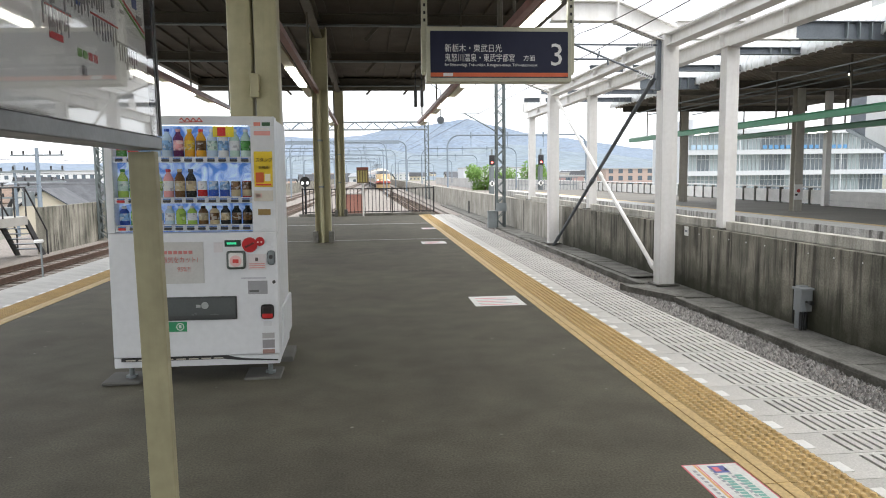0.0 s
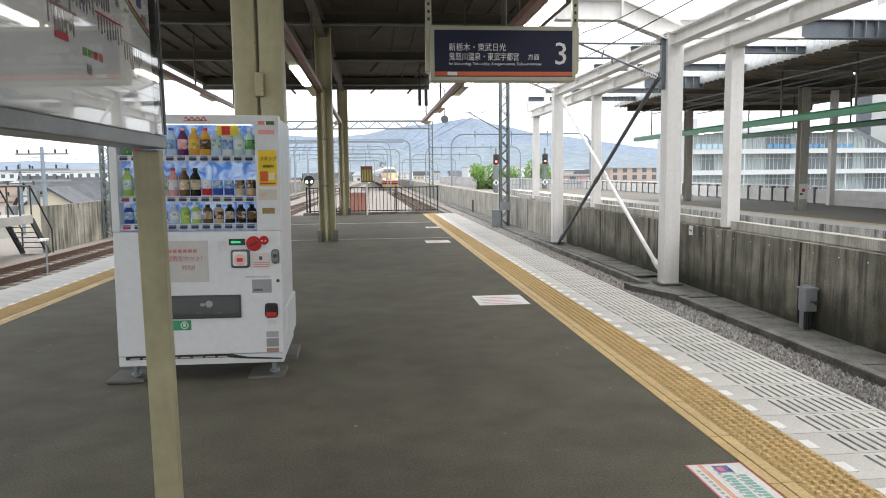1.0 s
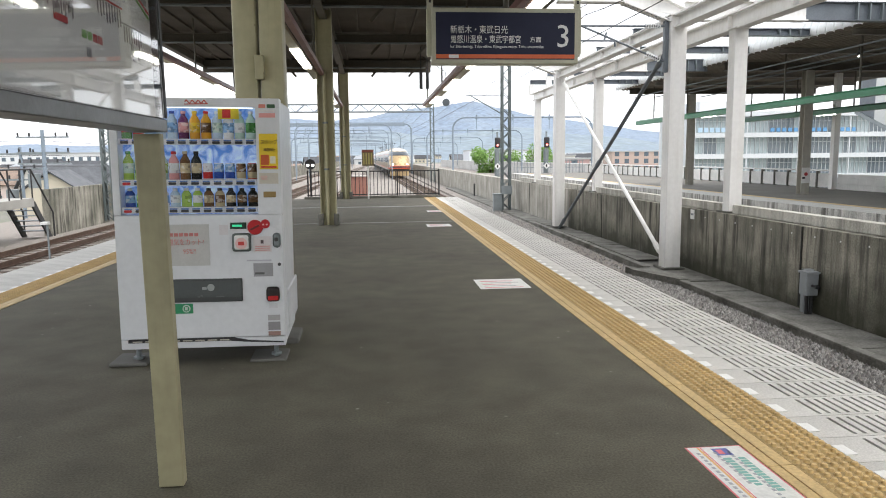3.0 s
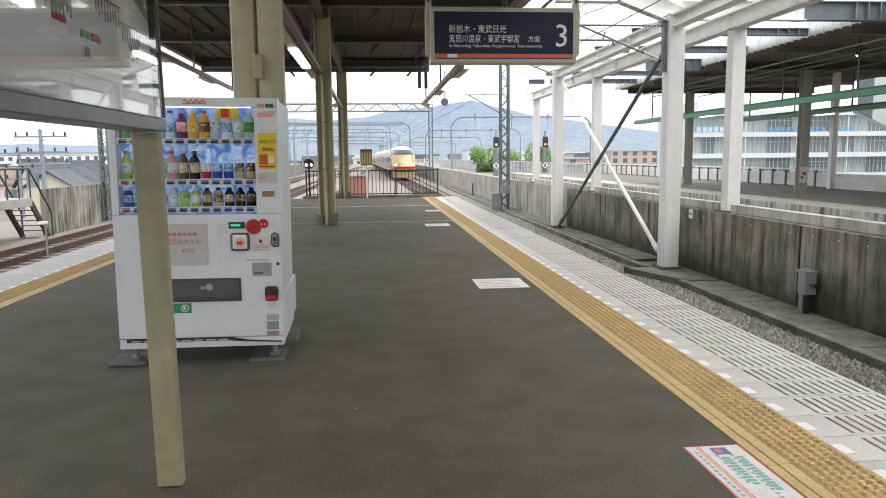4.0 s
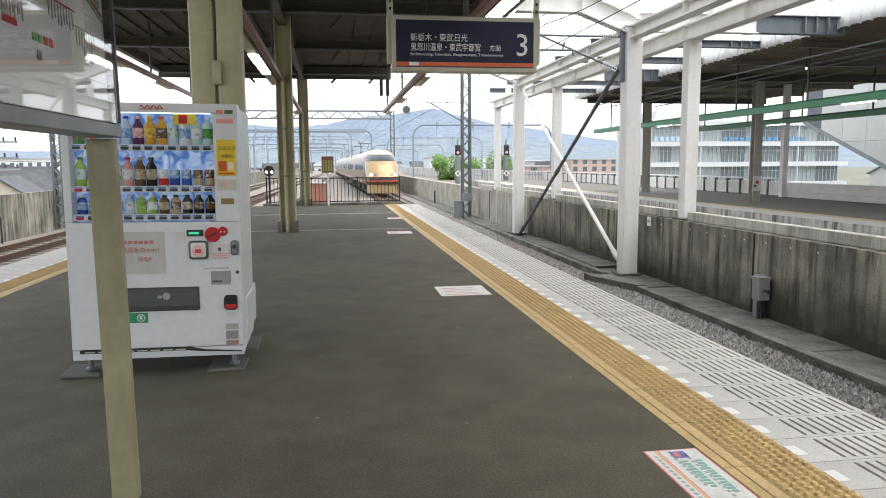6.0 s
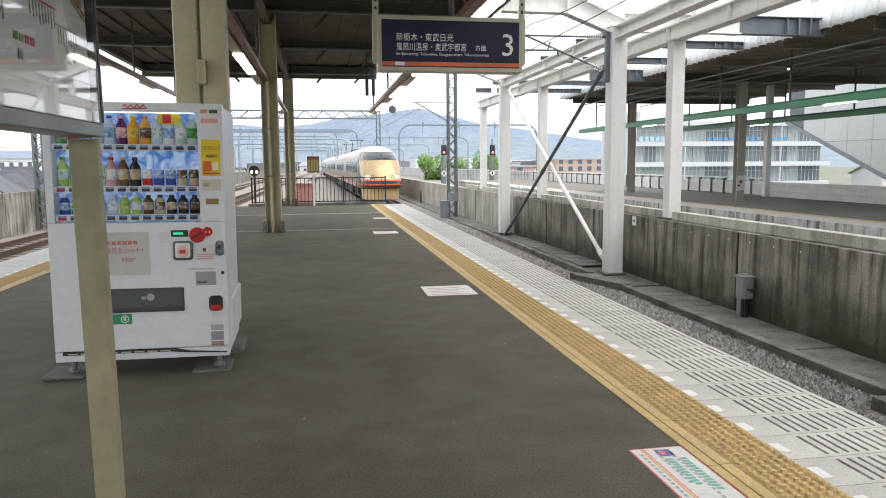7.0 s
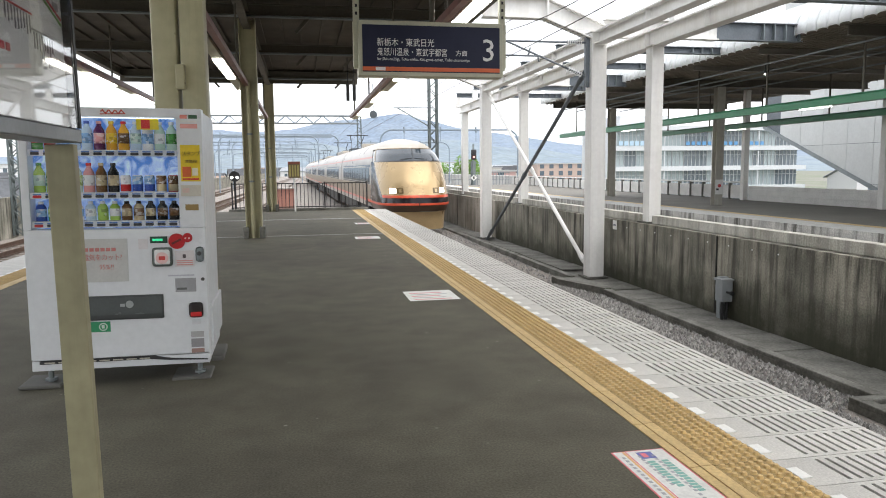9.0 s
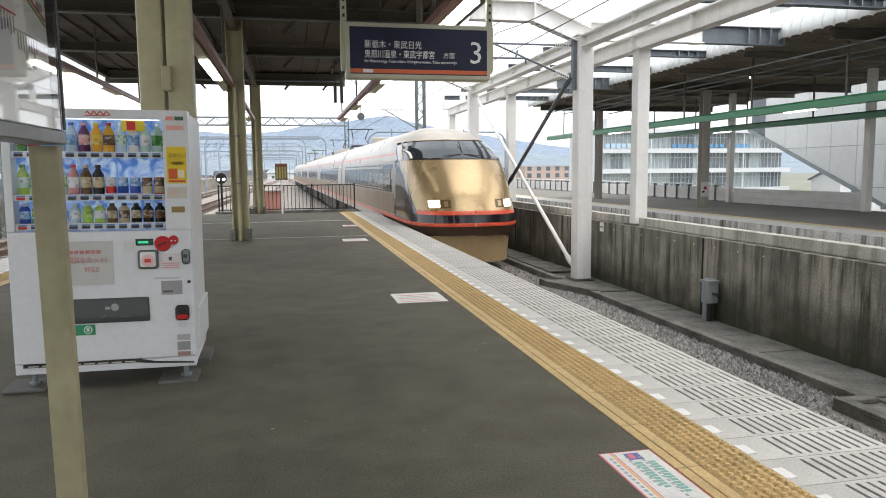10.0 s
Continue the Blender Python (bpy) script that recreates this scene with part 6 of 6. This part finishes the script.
# ---- left side: wall, steps, utility poles, houses ----
def left_side():
    bm = B()
    box(bm, -12.25, -12.0, 27.8, 320, BED, 0.43)
    solo("wall_left", bm, STAINED, "stained concrete parapet wall along the left track", "wall", "structure")
    bm = B()
    box(bm, -12.0, -5.05, 6, 320, -1.6, BED + 0.015)
    solo("ballast_left", bm, BALLAST, "stone ballast of the left track", "ballast", "structure")
    s = thing("service_steps", pose(-11.9, 25.2, BED), "concrete service landing with black metal stairs", "stairs")
    boxpart("landing", (-3.2, 0.1, -6, 1.0, 1.2, 1.5), CONCRETE, s, 0.01)
    boxpart("pier", (-3.0, -0.9, -5, 0.2, 0, 1.2), KERB, s)
    bm = B()
    prism(bm, [(1.0, 1.45), (1.2, 1.35), (2.35, 0.02), (2.05, 0.02), (0.95, 1.25)], "x", -0.9, -0.84)
    part("stringer", bm, DARK, s)
    bm = B()
    prism(bm, [(1.0, 1.45), (1.2, 1.35), (2.35, 0.02), (2.05, 0.02), (0.95, 1.25)], "x", -0.01, 0.05)
    part("stringer", bm, DARK, s)
    for k in range(6):
        y, z = 1.2 + k * 0.165, 1.22 - k * 0.195
        boxpart("tread", (-0.838, -0.012, y - 0.1, y + 0.13, z, z + 0.03), GREYSTEEL, s)
    for dx in (-0.95, 0.1):
        bm = B()
        rod(bm, (dx, 0.9, 2.5), (dx, 2.4, 0.9), 0.03, 6)
        rod(bm, (dx, 2.4, 0.9), (dx, 2.4, 0.0), 0.03, 6)
        rod(bm, (dx, -5.5, 2.5), (dx, 0.9, 2.5), 0.03, 6)
        part("handrail", bm, DARK, s)
        for k in range(9):
            bm = B()
            rod(bm, (dx, -5.5 + k * 0.8, 1.5), (dx, -5.5 + k * 0.8, 2.5), 0.025, 6)
            part("baluster", bm, DARK, s)
    o = thing("track_lamp_post", pose(-8.9, 20.4, BED), "small white trackside lamp on a short post", "lamp")
    boxpart("stem", (-0.02, 0.02, -0.02, 0.02, 0, 1.05), GALV, o)
    bm = B()
    rod(bm, (-0.05, 0, 1.05), (-0.05, 0, 1.12), 0.12, 12)
    part("head", bm, WHITE, o)
    for x, y, h, w in ((-18.2, 42, 10.2, 0.10), (-19.9, 43, 9.3, 0.07)):
        p = thing("utility_pole", pose(x, y, -7), "pale concrete utility pole with crossarms and transformer", "utility pole", "utility poles")
        bm = B()
        rod(bm, (0, 0, 0), (0, 0, h), w + 0.06, 10, w)
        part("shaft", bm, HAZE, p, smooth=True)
        for z in (h - 0.45, h - 1.3, h - 1.9):
            boxpart("crossarm", (-1.4, 1.4, -0.05, 0.05, z, z + 0.09), GALV, p)
            for dx in (-1.3, -0.7, 0.7, 1.3):
                bm = B()
                rod(bm, (dx, 0, z + 0.08), (dx, 0, z + 0.3), 0.05, 6)
                part("insulator", bm, DARK, p)
        bm = B()
        rod(bm, (-0.6, 0, h - 3.2), (-0.6, 0, h - 2.4), 0.32, 12)
        part("transformer", bm, GALV, p)
    for z, dy in ((2.6, 0), (1.8, 0.3), (1.2, -0.3)):
        wire("power_line", [(-60, 35 + dy, z + 0.4), (-39, 38 + dy, z - 0.3), (-18.2, 42 + dy, z), (-14, 75 + dy, z - 0.4), (-10, 130, z)], 0.015, "black power line between utility poles")


left_side()


def house(wall_c, roof_c, w, d, h, rise, label):
    t = thing("house", pose(0, 0, -7), label, "house", "town houses")
    wm = plain("hw_" + "_".join("%02d" % int(c * 99) for c in wall_c), wall_c, 0.8)
    rn = "hr_" + "_".join("%02d" % int(c * 99) for c in roof_c)
    rm = bpy.data.materials[rn] if rn in bpy.data.materials else mat(rn, roof_c, 0.6, var=0.3, scale=0.8, fine=5, bump=0, per_object=0.45)
    bm = B()
    box(bm, -w / 2, w / 2, -d / 2, d / 2, 0, h)
    prism(bm, [(-d / 2, h), (d / 2, h), (0, h + rise * 0.94)], "x", -w / 2, w / 2)
    part("wall", bm, wm, t)
    for s in (-1, 1):
        bm = B()
        prism(bm, [(s * (d / 2 + 0.5), h - 0.3), (0, h + rise), (0, h + rise + 0.18), (s * (d / 2 + 0.6), h - 0.15)], "x", -w / 2 - 0.5, w / 2 + 0.5)
        part("roof", bm, rm, t)
    for z in ((1.0, 2.3), (3.8, 5.0)) if h > 5 else ((1.0, 2.3),):
        for i in range(3):
            x = -w / 2 + w * (i + 0.5) / 3
            boxpart("window", (x - 0.7, x + 0.7, -d / 2 - 0.04, -d / 2 + 0.02, z[0], z[1]), plain("house_glass", (0.1, 0.13, 0.16), 0.15), t)
    return t


def town():
    G, W_, P, T = (0.075, 0.08, 0.09), (0.62, 0.6, 0.56), (0.55, 0.33, 0.28), (0.28, 0.2, 0.15)
    kinds = [house(W_, G, 11, 9, 4.0, 3.4, "white-walled house with a grey tiled roof"), house((0.5, 0.45, 0.36), G, 10, 9, 4.2, 3.2, "beige house with a dark tiled roof"), house((0.66, 0.66, 0.66), (0.30, 0.32, 0.34), 16, 10, 6.4, 1.4, "pale two-storey house with a low grey roof"), house((0.6, 0.5, 0.46), T, 12, 9, 4.4, 2.8, "pinkish house with a brown tiled roof")]
    spots = [(-50, 132, -8, 0), (-68, 150, 12, 1), (-190, 420, -5, 2), (-170, 330, 20, 3)]
    for k, (x, y, r, i) in enumerate(spots):
        kinds[i].matrix_basis = pose(x, y, -7, 0, 0, r)
    for x, y, z, r, i in ((-19.5, 47, -6.9, 15, 1), (-22.5, 55, -6.2, -20, 0), (-27, 64, -6.3, 30, 1), (-18.5, 60, -6.6, 8, 0), (-31, 80, -5.6, -12, 0), (-24, 84, -5.8, 18, 1), (-36, 68, -6.0, 40, 1), (-20.5, 74, -6.4, -6, 0), (-42, 96, -5.0, 10, 1), (-29, 100, -5.2, -25, 0)):
        copy_thing(kinds[i], pose(x * 2.25, y * 2.25, z - 0.4, 0, 0, r * 1.5 + (75 if int(y) % 2 else 0)))
    rnd = random.Random(11)
    for k in range(34):
        a = radians(rnd.uniform(-30, -6))
        dist = rnd.uniform(150, 420)
        x, y = dist * math.sin(a), dist * math.cos(a)
        if x > -20:
            continue
        copy_thing(kinds[rnd.randrange(4)], pose(x, y, -7, 0, 0, rnd.uniform(-30, 30)))
    for k in range(80):
        a = radians(rnd.uniform(-5, 27))
        dist = rnd.uniform(340, 1300)
        x, y = dist * math.sin(a), dist * math.cos(a)
        copy_thing(kinds[rnd.randrange(4)], pose(x, y, -7 + dist * 0.005, 0, 0, rnd.uniform(-40, 40)))

    def block(x, y, w, d, h, c, label, floors):
        b = thing("apartment_block", pose(x, y, -7), label, "building", "")
        boxpart("wall", (0, w, 0, d, 0, h), plain("bw_" + "_".join("%02d" % int(k * 99) for k in c), c, 0.8), b)
        boxpart("roof", (-0.3, w + 0.3, -0.3, d + 0.3, h, h + 0.4), plain("block_roof", (0.4, 0.4, 0.4)), b)
        n = int(w / 3.2)
        for f in range(floors):
            for i in range(n):
                z, xx = 1 + f * h / floors, (i + 0.25) * w / n
                boxpart("window", (xx, xx + 1.5, -0.05, 0.02, z, z + 1.5), plain("house_glass", (0.1, 0.13, 0.16), 0.15), b)
    block(-150, 300, 110, 18, 11.5, (0.66, 0.67, 0.68), "long white three-storey building far off", 3)
    block(46, 170, 6, 9, 7.6, (0.5, 0.33, 0.31), "low red-brown shop building", 3)
    block(80, 236, 17, 14, 9.6, (0.46, 0.36, 0.31), "brick-coloured four-storey apartment block", 4)
    block(60, 260, 14, 14, 8.5, (0.6, 0.58, 0.55), "small white flat-roofed town building", 2)
    block(52, 220, 12, 10, 7.5, (0.62, 0.62, 0.62), "small white flat-roofed town building", 2)
    block(40, 300, 30, 20, 11.0, (0.64, 0.66, 0.70), "white warehouse with a blue band", 1)
    block(125, 200, 26, 14, 8.5, (0.58, 0.55, 0.5), "low beige flat-roofed town building", 2)
    for x, y, r, i in ((118, 128, 10, 0), (104, 112, -12, 2), (128, 118, 25, 1), (112, 100, 5, 0)):
        copy_thing(kinds[i], pose(x, y, -7, 0, 0, r))


town()


# ---- signals, fence and trees beyond the wall ----
def beyond():
    par = thing("line_parapet", pose(20.8, 0, 0), "long pale panelled parapet beside the far tracks", "parapet")
    bm = B()
    box(bm, 0, 0.08, 0, 1.9, BED, 0.62)
    me = mesh(bm, "panel", mat("parapet_panel", (0.55, 0.55, 0.54), 0.7, var=0.2, scale=1, fine=10, bump=0.05, streak=0.25, per_object=0.08))
    for i in range(80):
        o = new("panel", me)
        o.parent = par
        o.location = (0, 62 + i * 2.0, 0)
    boxpart("cap_rail", (-0.05, 0.13, 62, 222, 0.62, 0.7), WHITE, par)
    bm = B()
    box(bm, 7.6, 11.3, 34, 320, BED + 0.02, -0.55)
    solo("far_trackbed", bm, BALLAST, "brownish ballast of the far tracks", "ballast", "structure")
    red = glow("signal_red", (1.0, 0.12, 0.10), 4.0)
    for x in (10.73, 15.07):
        s = thing("railway_signal", pose(x, 62, -1), "black railway signal showing red on a grey pole", "signal", "railway signals")
        boxpart("pole", (-0.07, 0.07, -0.07, 0.07, 0, 4.6), GALV, s)
        bm = B()
        box(bm, -0.24, 0.24, -0.2, -0.08, 3.2, 4.1, 0.08)
        hd = part("head", bm, DARK, s)
        bm = B()
        rod(bm, (0, -0.26, 3.45), (0, -0.19, 3.45), 0.085, 14)
        part("lamp", bm, red, hd)
        bm = B()
        rod(bm, (0, -0.3, 3.78), (0, -0.19, 3.78), 0.12, 14)
        part("hood", bm, DARK, hd)
        boxpart("ladder", (-0.22, 0.22, 0.08, 0.12, 0.3, 3.1), GALV, s)
        bm = B()
        prism(bm, [(0, 1.35), (0.28, 1.63), (0, 1.91), (-0.28, 1.63)], "y", -0.14, -0.1)
        part("diamond_plate", bm, WHITE, s)
        boxpart("text_bar", (-0.06, 0.06, -0.16, -0.14, 1.5, 1.76), DARK, s)


beyond()


def leafy_tree(x, y, base, height, crown_r, seed, n=2600):
    rnd = random.Random(seed)
    t = thing("tree", pose(x, y, base), "fresh green leafy tree beyond the far tracks", "tree", "trees")
    bark = plain("bark", (0.12, 0.09, 0.06), 0.9)
    bm = B()
    rod(bm, (0, 0, 0), (0.1, 0, height * 0.6), 0.28, 8, 0.14)
    for k in range(7):
        a = k * 0.9
        rod(bm, (0.05, 0, height * (0.4 + 0.05 * k)), (math.cos(a) * crown_r * 0.7, math.sin(a) * crown_r * 0.7, height * (0.62 + 0.05 * k)), 0.09, 6, 0.03)
    part("trunk", bm, bark, t)
    leaf = mat("leaf_green_%d" % seed, (0.16, 0.30, 0.045), 0.6, var=0.4, scale=1.2, fine=8, bump=0, second=(0.09, 0.19, 0.03))
    verts, faces = [], []
    lumps = [(rnd.uniform(-0.7, 0.7) * crown_r, rnd.uniform(-0.7, 0.7) * crown_r, height * rnd.uniform(0.5, 0.88), crown_r * rnd.uniform(0.28, 0.5)) for _ in range(16)]
    for i in range(n):
        cx, cy, cz, r = lumps[i % 16]
        d = Vector((rnd.gauss(0, 1), rnd.gauss(0, 1), rnd.gauss(0, 0.8))).normalized() * r * rnd.uniform(0.6, 1.05)
        c = Vector((cx, cy, cz)) + d
        u = Vector((rnd.gauss(0, 1), rnd.gauss(0, 1), rnd.gauss(0, 1))).normalized()
        v = u.orthogonal().normalized()
        s = rnd.uniform(0.12, 0.26)
        b = len(verts)
        verts += [c - u * s, c + v * s * 0.6, c + u * s, c - v * s * 0.6]
        faces.append((b, b + 1, b + 2, b + 3))
    me = bpy.data.meshes.new("crown")
    me.from_pydata([tuple(p) for p in verts], [], faces)
    me.materials.append(leaf)
    o = new("crown", me)
    o.parent = t


leafy_tree(20.2, 124, -7, 10.6, 3.4, 1, 3600)
leafy_tree(23.2, 126, -7, 10.6, 2.8, 2)
leafy_tree(28.9, 124, -7, 11.0, 2.6, 5)
leafy_tree(31.6, 128, -7, 10.4, 2.4, 9)


# ---- mountains ----
def ridge(name, dist, table, scale, colour, second, label, seed):
    bm = B()
    rows = 14
    steps = 260
    grid = []
    for i in range(steps + 1):
        a = -42 + i * (110 / steps)
        e = lerp(table, a) * scale
        rough = 0.14 * noise.noise(Vector((a * 0.35, seed, 0))) + 0.06 * noise.noise(Vector((a * 1.3, seed, 3)))
        top = dist * math.tan(radians(max(0.15, e + rough)))
        col = []
        for k in range(rows + 1):
            q = k / rows
            r = dist * (1 - 0.42 * (1 - q))
            z = -7 + (top + 7) * (q ** 1.25) * (1 + (0.16 * noise.noise(Vector((a * 0.5, q * 6, seed))) if 0 < k < rows else 0))
            col.append(bm.verts.new((r * math.sin(radians(a)), r * math.cos(radians(a)), z)))
        grid.append(col)
    for a, b in zip(grid, grid[1:]):
        for k in range(rows):
            bm.faces.new((a[k], b[k], b[k + 1], a[k + 1]))
    m = mat(name + "_painted_haze", colour, 1.0, var=0.28, scale=0.011, fine=0.05, bump=0, second=second)
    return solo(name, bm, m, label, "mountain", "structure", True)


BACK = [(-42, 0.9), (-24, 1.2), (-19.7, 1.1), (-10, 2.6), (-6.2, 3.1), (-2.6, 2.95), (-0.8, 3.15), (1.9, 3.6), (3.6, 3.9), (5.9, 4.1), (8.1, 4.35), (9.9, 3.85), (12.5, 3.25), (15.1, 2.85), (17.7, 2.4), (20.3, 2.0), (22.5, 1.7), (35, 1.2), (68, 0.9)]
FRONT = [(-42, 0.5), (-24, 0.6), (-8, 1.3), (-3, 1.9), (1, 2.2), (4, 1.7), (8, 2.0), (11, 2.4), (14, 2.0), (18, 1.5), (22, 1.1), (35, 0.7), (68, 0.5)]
# Both ridge colours include the haze of distance; there is no mist in the air.
ridge("mountain_back", 3600, BACK, 1.0, (0.165, 0.215, 0.285), (0.19, 0.235, 0.29), "mountain ridge on the horizon with blue haze painted in", 1.0)
ridge("mountain_front", 2100, FRONT, 1.0, (0.165, 0.21, 0.255), (0.20, 0.245, 0.27), "foothills with fields, blue-green haze painted in", 7.0)


def motions():
    """The express runs in beside the platform, slowing down."""
    rows = []
    for i in range(21):
        t = i * 0.5
        s = 10.0 - t
        y = 17.2 + 9.6 * s + 0.2 * s * s
        lean = math.degrees(math.atan((track_x(y) - track_x(y + 110)) / 110))
        rows.append((t, pose(track_x(y), y, RAIL, 0, 0, lean)))
    walk(TRAIN, rows)


motions()
